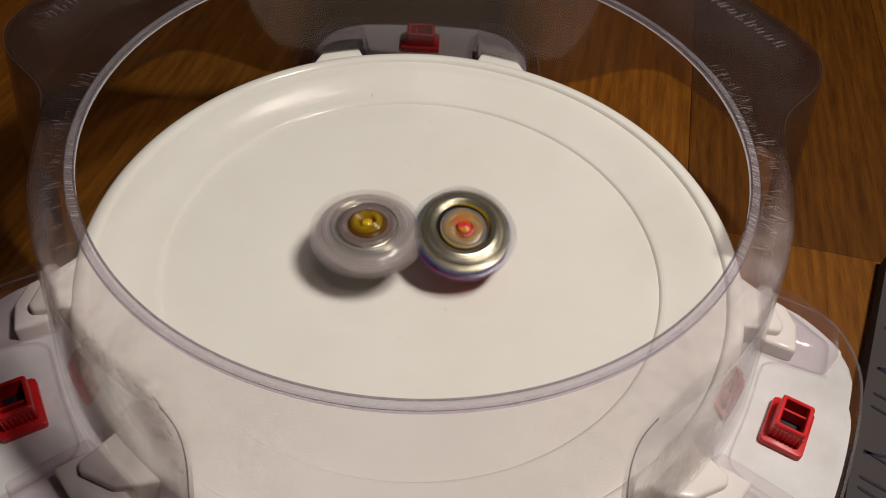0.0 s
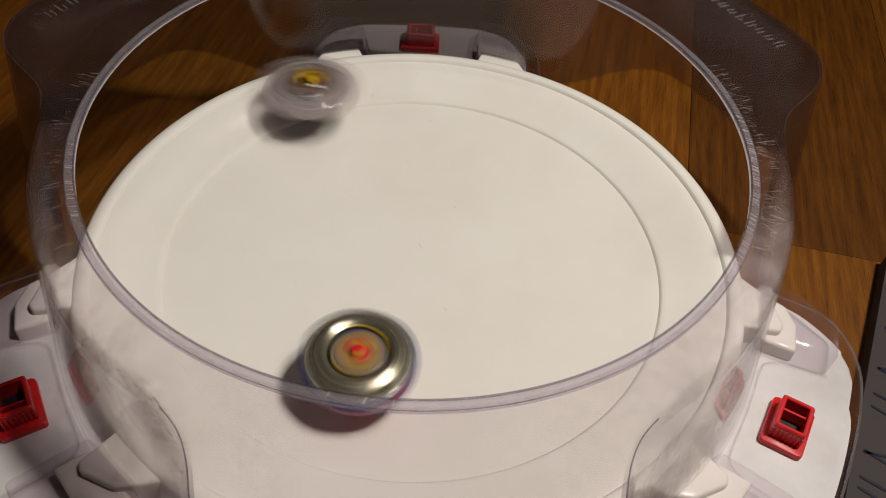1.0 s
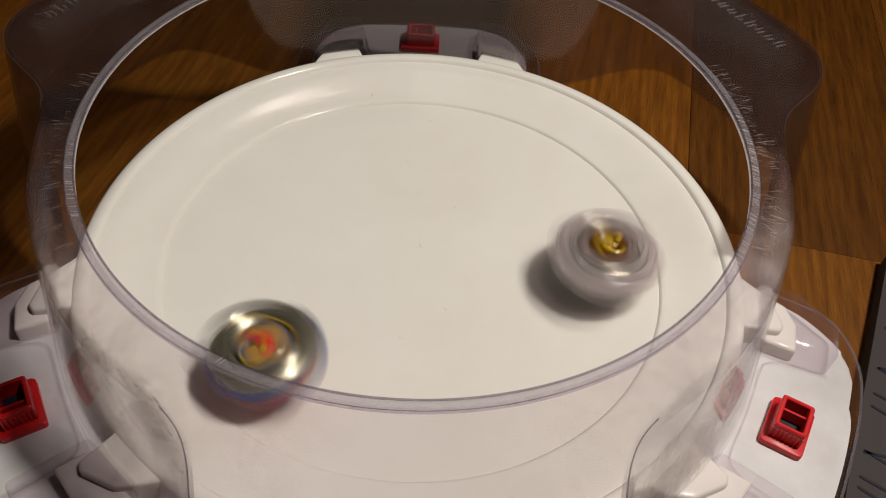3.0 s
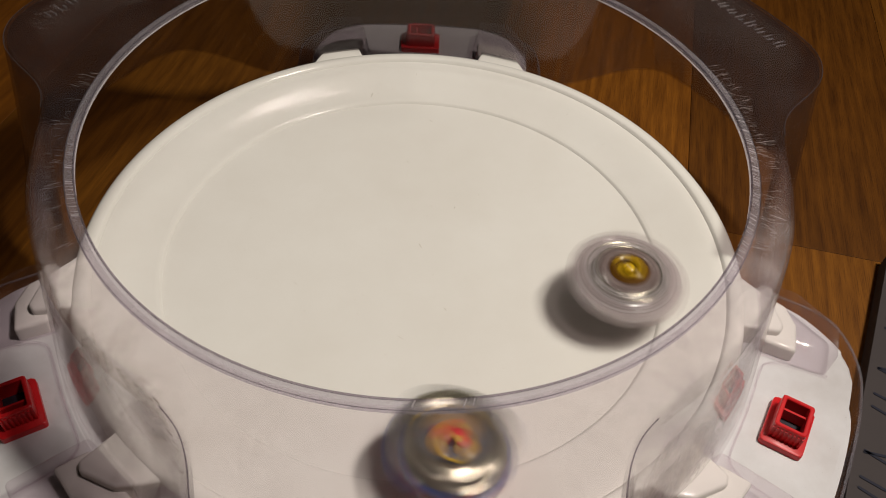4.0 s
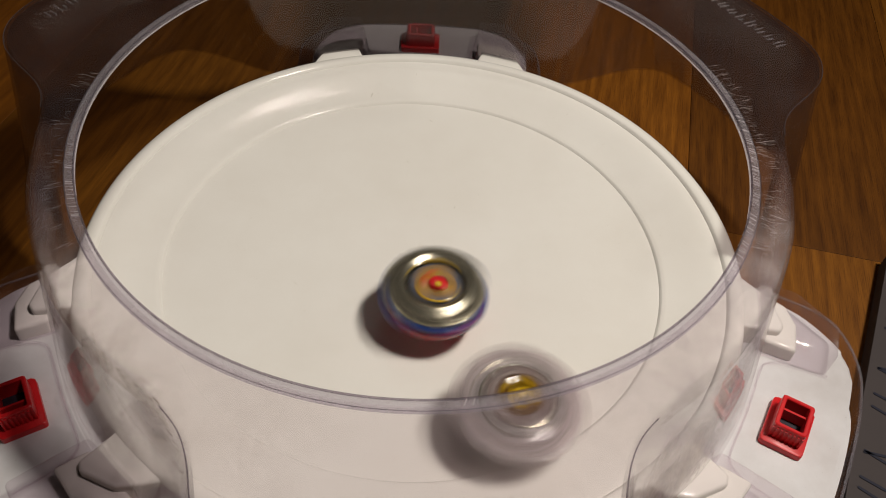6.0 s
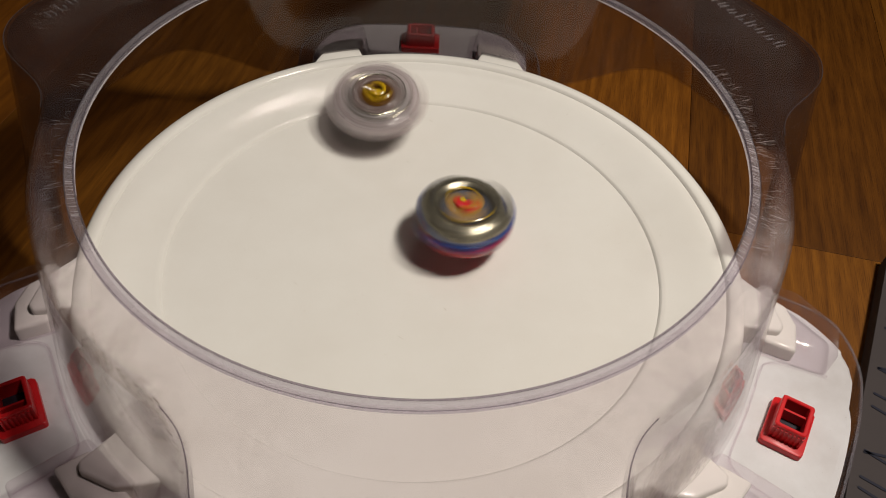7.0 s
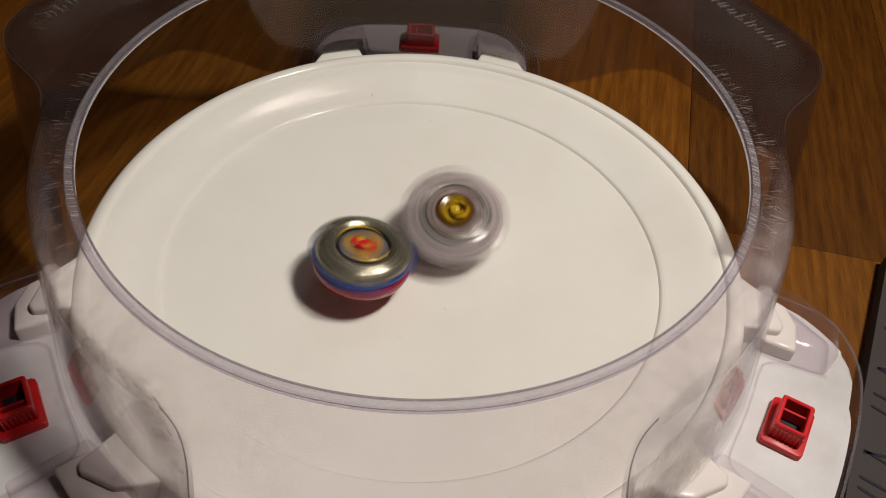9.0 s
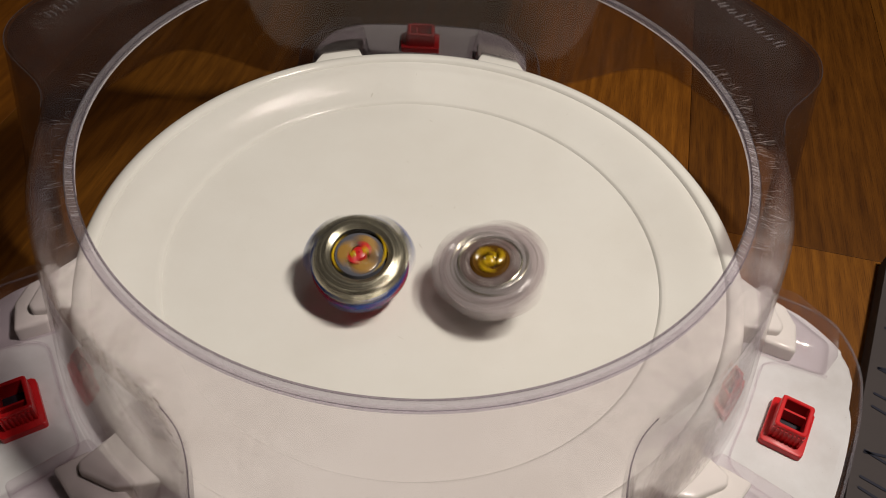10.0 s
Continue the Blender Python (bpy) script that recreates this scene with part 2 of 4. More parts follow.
GOLD = plastic("gold_plastic", (0.72, 0.46, 0.012), (0.16, 0.08, 0.005), 0.2, 0.9, 260)
AMBER = plastic("amber_plastic", (0.36, 0.20, 0.045), (0.20, 0.11, 0.04), 0.25, 0.5, 90)
BLUE = plastic("blue_plastic", (0.015, 0.045, 0.22), (0.01, 0.02, 0.12), 0.25, 0.5, 90)
NAVY = plastic("slate_blue_plastic", (0.11, 0.11, 0.13), (0.04, 0.04, 0.05), 0.25, 0.5, 200)
BLACK = plastic("black_plastic", (0.02, 0.02, 0.03), (0.05, 0.05, 0.06), 0.35, 0.5, 90)
STEEL = metal("cast_metal", (0.35, 0.32, 0.245), 0.22)
DARKSTEEL = metal("dark_cast_metal", (0.36, 0.34, 0.33), 0.35)
CARD = plain("grey_card", (0.060, 0.050, 0.050), 0.8)
INK = plain("dark_ink", (0.016, 0.017, 0.030), 0.6)
WALL = plain("wall_paint", (0.40, 0.36, 0.31))
FLOOR = plain("floor_boards", (0.16, 0.10, 0.06), 0.5)


# ---- mesh helpers ----
def link(name, bm, material, parent=None, label="", smooth=True):
    bmesh.ops.recalc_face_normals(bm, faces=bm.faces)
    mesh = bpy.data.meshes.new(name)
    for f in bm.faces:
        f.smooth = smooth
    bm.to_mesh(mesh)
    bm.free()
    mesh.materials.append(material)
    if smooth:
        mesh.set_sharp_from_angle(angle=radians(38))
    ob = new(name, mesh)
    if parent is not None:
        ob.parent = parent
    if label:
        ob["label"] = label
    return ob


def part(name, bm, material, parent, label="", smooth=True):
    return link(name, bm, material, parent, label, smooth)


def thing(name, label, category, group="", kind=""):
    return tagged(new(name), label, category, group, kind)


def revolve(bm, profile, steps=96, closed=True, where=Matrix()):
    """Turns a profile of (radius, height) in metres round the z axis."""
    rings = []
    for i in range(steps):
        a = 2 * math.pi * i / steps
        rings.append([bm.verts.new(where @ Vector((r * math.sin(a), r * math.cos(a), z))) for r, z in profile])
    n = len(profile)
    for i in range(steps):
        a, b = rings[i], rings[(i + 1) % steps]
        for k in range(n if closed else n - 1):
            bm.faces.new((a[k], b[k], b[(k + 1) % n], a[(k + 1) % n]))
    return bm


def prism(bm, outline, z0, z1, bevel=0.0, segments=3, where=Matrix()):
    """Raises an outline of (x, y) from z0 to z1 and rounds its upper edges."""
    low = [bm.verts.new((x, y, z0)) for x, y in outline]
    high = [bm.verts.new((x, y, z1)) for x, y in outline]
    n = len(outline)
    bm.faces.new(low[::-1])
    top = bm.faces.new(high)
    for i in range(n):
        bm.faces.new((low[i], low[(i + 1) % n], high[(i + 1) % n], high[i]))
    if bevel:
        bmesh.ops.bevel(bm, geom=list(top.edges), offset=bevel, segments=segments, affect="EDGES", profile=0.5)
    bmesh.ops.transform(bm, matrix=where, verts=bm.verts)
    return bm


def rounded(corners, radius, steps=6):
    """An outline of (x, y) with its corners rounded."""
    out, n = [], len(corners)
    for i in range(n):
        a, b, c = (Vector(corners[k % n]) for k in (i - 1, i, i + 1))
        u, v = (a - b).normalized(), (c - b).normalized()
        half = max(u.angle(v) / 2, 0.05)
        d = min(radius / math.tan(half), (a - b).length * 0.48, (c - b).length * 0.48)
        p, q = b + u * d, b + v * d
        for k in range(steps + 1):
            t = k / steps
            out.append(tuple(p * (1 - t) ** 2 + b * 2 * t * (1 - t) + q * t * t))
    return out


def softened(points, closed=True, times=3):
    """Cuts the corners of an outline again and again, until it runs smoothly."""
    for _ in range(times):
        out, n = [], len(points)
        for i in range(n if closed else n - 1):
            a, b = Vector(points[i]), Vector(points[(i + 1) % n])
            out += [a * 0.75 + b * 0.25, a * 0.25 + b * 0.75]
        points = out if closed else [Vector(points[0])] + out + [Vector(points[-1])]
    return [tuple(v) for v in points]


def tube(bm, points, radius, sides=6):
    """A round bar that follows the places given."""
    rings = []
    for i, p in enumerate(points):
        way = (points[min(i + 1, len(points) - 1)] - points[max(i - 1, 0)]).normalized()
        u = way.orthogonal().normalized()
        u = (Vector((0, 0, 1)) - way * way.z).normalized() if abs(way.z) < 0.9 else u
        v = way.cross(u)
        rings.append([bm.verts.new(p + (u * math.cos(k * math.tau / sides) + v * math.sin(k * math.tau / sides)) * radius) for k in range(sides)])
    for a, b in zip(rings, rings[1:]):
        for k in range(sides):
            bm.faces.new((a[k], a[(k + 1) % sides], b[(k + 1) % sides], b[k]))
    bm.faces.new(rings[0])
    bm.faces.new(rings[-1][::-1])
    return bm


def box(bm, x0, x1, y0, y1, z0, z1, bevel=0.0, where=Matrix()):
    return prism(bm, [(x0, y0), (x1, y0), (x1, y1), (x0, y1)], z0, z1, bevel, 2, where)


def sheet(bm, rows, thickness_way=None, wrap=True):
    """Joins rows of places, each a ring round the axis, into one skin."""
    made = [[bm.verts.new(v) for v in row] for row in rows]
    n = len(rows[0])
    for a, b in zip(made, made[1:]):
        for i in range(n if wrap else n - 1):
            bm.faces.new((a[i], a[(i + 1) % n], b[(i + 1) % n], b[i]))
    return made


# ---- room and table ----
def build_room():
    def slab(name, x0, x1, y0, y1, z0, z1, material, label, category):
        ob = link(name, box(bmesh.new(), x0, x1, y0, y1, z0, z1), material, None, "", False)
        tagged(ob, label, category, "", "structure")
    slab("floor", -2.2, 2.2, -2.2, 2.2, -0.85, -0.75, FLOOR, "dark wooden floor under the table", "floor")
    slab("ceiling", -2.2, 2.2, -2.2, 2.2, 1.75, 1.85, WALL, "plain ceiling of a dim room", "ceiling")
    slab("wall_north", -2.2, 2.2, 2.2, 2.3, -0.85, 1.85, WALL, "plain wall of a dim room", "wall")
    slab("wall_south", -2.2, 2.2, -2.3, -2.2, -0.85, 1.85, WALL, "plain wall of a dim room", "wall")
    slab("wall_east", 2.2, 2.3, -2.2, 2.2, -0.85, 1.85, WALL, "plain wall of a dim room", "wall")
    slab("wall_west", -2.3, -2.2, -2.2, 2.2, -0.85, 1.85, WALL, "plain wall of a dim room", "wall")


def build_table():
    table = thing("table", "brown varnished oak table with parquet boards", "table")
    part("underframe", box(bmesh.new(), -0.75, 0.75, -0.55, 0.75, -0.05, -0.0215), OAK, table, "", False)
    for x in (-0.68, 0.68):
        for y in (-0.48, 0.68):
            bm = bmesh.new()
            box(bm, x - 0.035, x + 0.035, y - 0.035, y + 0.035, -0.75, -0.05)
            part("leg", bm, OAK, table, "", False)
    # boards run away from the viewer, slightly turned, with staggered ends
    rng = random.Random(4)
    wide = 0.14
    for i in range(-7, 6):
        x = 0.139 + i * wide
        ends = [-0.62, -0.30 + rng.uniform(-0.1, 0.05), 0.36 + rng.uniform(0.0, 0.15), 0.86]
        if i == 0:
            ends = [-0.62, -0.36, 0.098, 0.60, 0.86]
        for a, b in zip(ends, ends[1:]):
            g, w, h = 0.00012, wide / 2, (b - a) / 2
            bm = prism(bmesh.new(), [(-w + g, -h + g), (w - g, -h + g), (w - g, h - g), (-w + g, h - g)], -0.021, 0.0, 0.0002, 1)
            # right boards differ in tone; left ones are lightened and darkened for the light
            board_oak = DARK_OAK if (i >= 0 and a > 0.05) or i < -3 else PALE_OAK if i >= 0 or i == -3 else OAK
            board = part("board", bm, board_oak, table, "", False)
            board.matrix_basis = pose(0, 0, 0, 0, 0, -13) @ pose(x + w, (a + b) / 2, 0)


# ---- the stadium ----
def build_base():
    stadium = thing("toy_stadium", "white plastic battling-top stadium with a shallow dish", "toy stadium")
    u = U
    prof = [(0.0005, -0.07)]
    for r in (0.1, 0.2, 0.3, 0.4, 0.5, 0.6, 0.7, 0.8, 0.9, 0.985):
        prof.append((r, -0.07 * (1 - r * r)))
    prof += [(0.992, -0.001), (0.998, 0.008), (1.003, 0.011), (1.02, 0.015), (1.06, 0.024), (1.12, 0.046), (1.18, 0.066), (1.224, 0.079),
             (1.230, 0.079), (1.236, 0.091), (1.243, 0.096), (1.262, 0.098), (1.283, 0.093), (1.296, 0.084), (1.302, 0.066),
             (1.310, 0.0), (1.33, -0.06), (1.34, -0.296), (1.30, -0.296), (1.27, 0.0), (1.2, 0.03), (1.0, -0.04), (0.5, -0.10), (0.0005, -0.11)]
    dish = part("dish", revolve(bmesh.new(), [(r * u, z * u + RIDGE_Z) for r, z in prof], 192), WHITE, stadium, "white dish with a thin ridge and rounded rim")
    for k in range(3):
        mid = 120 * k
        # platform that carries the knob
        way = [(1.31, 24.0), (1.50, 22.2), (1.62, 18.7), (1.732, 14.0), (1.722, 9.5), (1.712, 4.0)]
        pts = [spot(r, mid - a, 0) for r, a in way] + [spot(r, mid + a, 0) for r, a in way[::-1]]
        bm = prism(bmesh.new(), softened([(v.x, v.y) for v in pts], True, 2), 0.0, RIDGE_Z - 0.012 * u, 0.0025, 4)
        part("platform", bm, DUSTY_DIMMED, stadium, "white side platform with scuffs and dust, darkened for weaker light")
        way = [(1.60, 15.0), (1.705, 12.0), (1.752, 7.5), (1.748, 2.5)]
        pts = [spot(r, mid - a, 0) for r, a in way] + [spot(r, mid + a, 0) for r, a in way[::-1]]
        bm = prism(bmesh.new(), softened([(v.x, v.y) for v in pts], True, 2), 0.0, RIDGE_Z - 0.070 * u, 0.0008, 2)
        part("flange", bm, DUSTY_DIMMED, stadium, "low white flange before the platform")
        for s in (-1, 1):
            pts = [spot(1.285, mid + s * 12.8, 0), spot(1.43, mid + s * 13.6, 0), spot(1.445, mid + s * 15, 0), spot(1.40, mid + s * 20, 0), spot(1.285, mid + s * 24.5, 0)]
            bm = prism(bmesh.new(), [(v.x, v.y) for v in pts], RIDGE_Z - 0.02 * u, RIDGE_Z + 0.086 * u)
            low = RIDGE_Z
            edges = [e for e in bm.edges if max(v.co.z for v in e.verts) > low]
            bmesh.ops.bevel(bm, geom=edges, offset=0.0016, segments=3, affect="EDGES", profile=0.5)
            part("rim_block", bm, WHITE, stadium)
            pts = [spot(1.38, mid + s * 12.2, 0), spot(1.500, mid + s * 11.6, 0), spot(1.505, mid + s * 16.6, 0), spot(1.47, mid + s * 20.0, 0), spot(1.38, mid + s * 22.3, 0)]
            bm = prism(bmesh.new(), [(v.x, v.y) for v in pts], RIDGE_Z - 0.02 * u, RIDGE_Z + 0.055 * u)
            edges = [e for e in bm.edges if max(v.co.z for v in e.verts) > low]
            bmesh.ops.bevel(bm, geom=edges, offset=0.0018, segments=3, affect="EDGES", profile=0.5)
            part("platform_step", bm, WHITE, stadium)
    return stadium


def build_wear(stadium):
    """Short thin scratches and grey rub marks that the tops left in the dish."""
    rng = random.Random(11)
    bm = bmesh.new()

    def height(r):
        return -0.07 * (1 - r * r) if r < 0.98 else 0.015 + (r - 1.02) * 0.32
    for _ in range(14):
        r, a = rng.choice((rng.uniform(0.1, 0.95), rng.uniform(1.04, 1.17))), rng.uniform(0, 360)
        long, thin, turn = rng.uniform(0.008, 0.03), rng.uniform(0.0008, 0.002), rng.uniform(0, math.pi)
        q = []
        for s, t in ((-1, -1), (1, -1), (1, 1), (-1, 1)):
            dr = s * long / 2 * math.cos(turn) - t * thin * math.sin(turn)
            da = math.degrees((s * long / 2 * math.sin(turn) + t * thin * math.cos(turn)) / r)
            q.append(bm.verts.new(spot(r + dr, a + da, height(r + dr) + 0.0022)))
        bm.faces.new(q)
    tagged(part("scratch_wear", bm, RUB, stadium, "faint grey scratches in the dish", False), kind="stuff")


def build_knobs():
    def make():
        knob = thing("red_knob", "red plastic square socket clip on the white platform", "clip", "red clips of the stadium")
        bm = bmesh.new()
        prism(bm, rounded([(-0.0121, -0.0088), (0.0121, -0.0088), (0.0121, 0.0088), (-0.0121, 0.0088)], 0.0016, 4), 0, 0.0032, 0.0007, 2)
        part("foot_plate", bm, RED, knob)
        bm = bmesh.new()
        t, a, b, h = 0.0018, 0.0083, 0.0066, 0.0118
        outline = lambda x, y, c: rounded([(-x, -y), (x, -y), (x, y), (-x, y)], c, 4)
        rows = [(a, b, 0.0016, 0.0032), (a, b, 0.0016, h - 0.0004), (a - 0.0004, b - 0.0004, 0.0014, h), (a - t + 0.0004, b - t + 0.0004, 0.0009, h), (a - t, b - t, 0.0007, h - 0.0004), (a - t, b - t, 0.0007, 0.0033)]
        sheet(bm, [[Vector((x, y, z)) for x, y in outline(rx, ry, c)] for rx, ry, c, z in rows])
        part("socket", bm, RED, knob)
        bm = bmesh.new()
        box(bm, -0.0030, -0.0020, -b + t, b - t, 0.0032, h - 0.0022)
        part("cross_web", bm, RED, knob, "", False)
        # black sheet added in place of the shade down a deep hole
        part("socket_shade", box(bmesh.new(), -a + t, a - t, -b + t, b - t, 0.0033, 0.0037), BLACK, knob, "black sheet for the shade deep in the socket", False)
        for i in range(8):
            y = -b + 0.0007 + i * (2 * b - 0.0014) / 7
            for x0, x1 in ((-a - 0.0006, -a), (a, a + 0.0006)):
                part("rib", box(bmesh.new(), x0, x1, y - 0.0004, y + 0.0004, 0.0032, h - 0.0018), RED, knob, "", False)
        return knob
    first = make()
    for k in range(3):
        m = Matrix.Translation(spot(1.522, 120 * k, -0.012)) @ pose(0, 0, 0, 0, 0, -120 * k - 0.4) 
        if k == 0:
            first.matrix_basis = m
        else:
            copy_thing(first, m)


def ear(degrees):
    """How far round an ear of the cover this angle lies: distance in degrees from the ear's middle."""
    return abs((degrees - 60 + 60) % 120 - 60)


def smoothstep(a, b, x):
    t = min(1.0, max(0.0, (x - a) / (b - a)))
    return t * t * (3 - 2 * t)


def between(x, stops):
    """A value read off a smooth run of (place, value) stops."""
    for (a, p), (b, q) in zip(stops, stops[1:]):
        if x <= b:
            return p + (q - p) * max(0.0, (x - a) / (b - a))
    return stops[-1][1]


def eased(degrees, stops):
    """The same, averaged over a few degrees, so that the outline has no corners."""
    d = ear(degrees)
    return sum(between(abs(d + k * 0.8), stops) for k in range(-3, 4)) / 7


def top_edge(degrees):
    """Outline of the cover at its top: three flat-fronted ears on a circle."""
    return eased(degrees, ((0, 1.690), (9, 1.690), (12, 1.672), (15, 1.628), (18, 1.555), (20.5, 1.448), (23, 1.366), (25, 1.330), (28, 1.303), (33, 1.280), (38, 1.272), (60, 1.272)))


def low_edge(degrees):
    """Outline of the cover at its foot, a little wider than the top."""
    return eased(degrees, ((0, 1.705), (14, 1.725), (18, 1.695), (21, 1.625), (24, 1.530), (27, 1.440), (31, 1.385), (36, 1.372), (60, 1.372)))


def build_cover():
    cover = thing("clear_cover", "clear scuffed plastic arena cover with three ears round an open ring", "arena cover")
    n = 720
    ang = [360 * i / n for i in range(n)]
    ring = lambda rz: [spot(*rz(a)) for a in ang]

    def foot(a):
        """Lower edge of the skirt: raised under the ears, down on the platforms."""
        return 0.105 - 0.110 * smoothstep(13, 31, ear(a))

    def wall_radius(a, f):
        """Radius of the skirt at the fraction f of its way down."""
        return top_edge(a) * (1 - f) + low_edge(a) * f

    rows = [ring(lambda a: (1.128, a, 0.690)), ring(lambda a: (1.150, a, 0.688)), ring(lambda a: (1.21, a, 0.684))]
    rows.append(ring(lambda a: (top_edge(a) - 0.03, a, 0.682)))
    rows.append(ring(lambda a: (top_edge(a) - 0.010, a, 0.676)))
    rows.append(ring(lambda a: (top_edge(a), a, 0.660)))
    for f in (0.1, 0.2, 0.35, 0.5, 0.65, 0.8, 0.9, 1.0):
        rows.append(ring(lambda a, f=f: (wall_radius(a, f), a, 0.66 * (1 - f) + foot(a) * f)))
    bm = bmesh.new()
    sheet(bm, rows)
    shell = part("shell", bm, WORN_AND_SHEEN, cover, "clear moulded shell, hazy and scuffed")
    shell_faces = bmesh.new()
    shell_faces.from_mesh(shell.data)
    solid = []

    def panel(name, material, label, keep, shades):
        """One moulded part of the shell: the faces whose angle suits it."""
        bm = shell_faces.copy()
        bmesh.ops.delete(bm, geom=[f for f in bm.faces if not keep(math.degrees(math.atan2(f.calc_center_median().x, f.calc_center_median().y) - TURN), f.calc_center_median().z)], context="FACES")
        ob = part(name, bm, material, cover, label)
        ob.visible_shadow = shades
        solid.append(ob)
    left = lambda a, z: -155 < a < -93
    panel("wall_pane", WORN_AND_SHEEN, "clear curved wall, hazy and scuffed, with a painted reflection", lambda a, z: abs(a) >= 93 and not left(a, z), False)
    panel("scuffed_wall", WORN_AND_SHEEN, "clear wall rubbed brown and grey by hits, with a painted reflection", left, True)
    half = RIDGE_Z + 0.42 * U
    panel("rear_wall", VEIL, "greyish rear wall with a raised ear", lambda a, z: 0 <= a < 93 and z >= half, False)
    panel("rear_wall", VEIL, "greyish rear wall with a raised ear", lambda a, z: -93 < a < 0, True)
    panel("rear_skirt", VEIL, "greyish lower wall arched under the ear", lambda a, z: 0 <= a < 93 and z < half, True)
    shell_faces.free()
    old = shell.data
    bpy.data.objects.remove(shell)
    bpy.data.meshes.remove(old)
    for ob in solid:
        thick = ob.modifiers.new("thickness", "SOLIDIFY")
        thick.thickness, thick.offset, thick.use_rim = 0.0014, -1, False
    # the round lip of the opening
    u = U
    prof = [(1.120, 0.689), (1.119, 0.703), (1.122, 0.7085), (1.142, 0.7085), (1.149, 0.703), (1.152, 0.692), (1.138, 0.687), (1.124, 0.686)]
    part("lip", revolve(bmesh.new(), [(r * u, z * u + RIDGE_Z) for r, z in prof], 256), CLEAR_EDGE, cover, "thick rounded lip of the opening").visible_shadow = False
    # thin dark tubes added to paint the refraction at the lip
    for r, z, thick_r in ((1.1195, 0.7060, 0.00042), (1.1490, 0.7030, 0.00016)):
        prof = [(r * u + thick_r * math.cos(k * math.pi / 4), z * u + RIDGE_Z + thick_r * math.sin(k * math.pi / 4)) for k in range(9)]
        part("lip_edge_line", revolve(bmesh.new(), prof, 256), REFRACTION_LINE, cover, "dark line painted for refraction at the lip edge").visible_shadow = False
    # the same dark line painted along the fold of each ear
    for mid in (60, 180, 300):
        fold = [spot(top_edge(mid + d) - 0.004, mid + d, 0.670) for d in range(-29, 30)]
        part("fold_edge_line", tube(bmesh.new(), fold, 0.00024), REFRACTION_LINE, cover, "dark line painted for refraction at a raised ear").visible_shadow = False
    # pale arc only round the rear, painting the lit edge
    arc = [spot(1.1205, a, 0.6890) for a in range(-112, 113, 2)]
    part("lip_edge_line", tube(bmesh.new(), arc, 0.00034), EDGE_GLINT, cover, "pale line painted for the lit lower edge of the lip").visible_shadow = False
    # raised lettering of a maker's mark, as plain bars
    for k in range(3):
        mid = 60 + 120 * k
        out = Vector((math.sin(radians(mid) + TURN), math.cos(radians(mid) + TURN), 0))
        side = Vector((out.y, -out.x, 0))
        for i in range(9):
            s = (0.215 - i * 0.054) * u
            c = out * 1.53 * u + side * s
            turn = math.atan2(side.y, side.x)
            frame_m = Matrix.Translation((c.x, c.y, 0)) @ Matrix.Rotation(turn, 4, "Z")
            tall = 0.0040 if i in (0, 3, 4, 7) else 0.0029
            short = (0.0026, 0.0008, 0.0018, 0.0026, -0.0006, 0.0014, 0.0026, 0.0006, 0.0018)[i]
            for x, low_y, high_y, lean in ((-0.0014, -tall * 0.7, tall, 0.0004), (0.0011, -0.0028, short, 0.0004)):
                line = [frame_m @ Vector((x - lean, low_y, 0.682 * u + RIDGE_Z + 0.0003)), frame_m @ Vector((x + lean, high_y, 0.682 * u + RIDGE_Z + 0.0003))]
                part("raised_bar", tube(bmesh.new(), line, 0.00042), RAISED, cover)
    # scratches worn into the top beside the lip by ripcords and hits
    rng = random.Random(7)
    bm = bmesh.new()
    for lo, hi, count in ((70, 119, 130), (-122, -80, 60)):
        for _ in range(count):
            a, r = rng.uniform(lo, hi), rng.uniform(1.152, 1.20)
            long, thin = rng.uniform(0.010, 0.040), rng.uniform(0.0008, 0.0022)
            skew = rng.uniform(-0.4, 0.4)
            q = []
            for dr, da in ((0, -1), (1, -1), (1, 1), (0, 1)):
                q.append(bm.verts.new(spot(r + dr * long, a + skew * dr + da * math.degrees(thin / r) / 2, 0.6885)))
            bm.faces.new(q)
    for lo, hi, count in ((-155, -96, 46), (86, 128, 60), (150, 200, 10)):
        for _ in range(count):
            a, thin = rng.uniform(lo, hi), rng.uniform(0.0012, 0.0035)
            q = []
            for r, da in ((1.122, -1), (1.143, -1), (1.143, 1), (1.122, 1)):
                q.append(bm.verts.new(spot(r, a + (r - 1.12) * 20 * rng.uniform(0.8, 1.2) + da * math.degrees(thin / r) / 2, 0.7098)))
            bm.faces.new(q)
    tagged(part("scratch_wear", bm, SCRATCH, cover, "pale scratches beside the lip", False), kind="stuff")
    # brown flecks and streaks of dirt rubbed into the wall by hits
    bm = bmesh.new()
    for _ in range(190):
        a, f = rng.gauss(226, 12), rng.betavariate(1.2, 3.4)
        if not 203 < a < 258:
            continue
        size, long = rng.uniform(0.0002, 0.0008), rng.choice((1.0, 1.2, 1.8, 3.0))
        way = rng.uniform(-0.6, 1.5)
        r = wall_radius(a, f) - 0.022
        z = 0.66 * (1 - f) + foot(a) * f
        q = []
        for k in range(6):
            c, d = math.cos(k * math.pi / 3) * long * size, math.sin(k * math.pi / 3) * size * rng.uniform(0.5, 1.2)
            along, up = c * math.cos(way) - d * math.sin(way), c * math.sin(way) + d * math.cos(way)
            q.append(bm.verts.new(spot(r, a + math.degrees(along / (r * U)), z + up / U)))
        bm.faces.new(q)
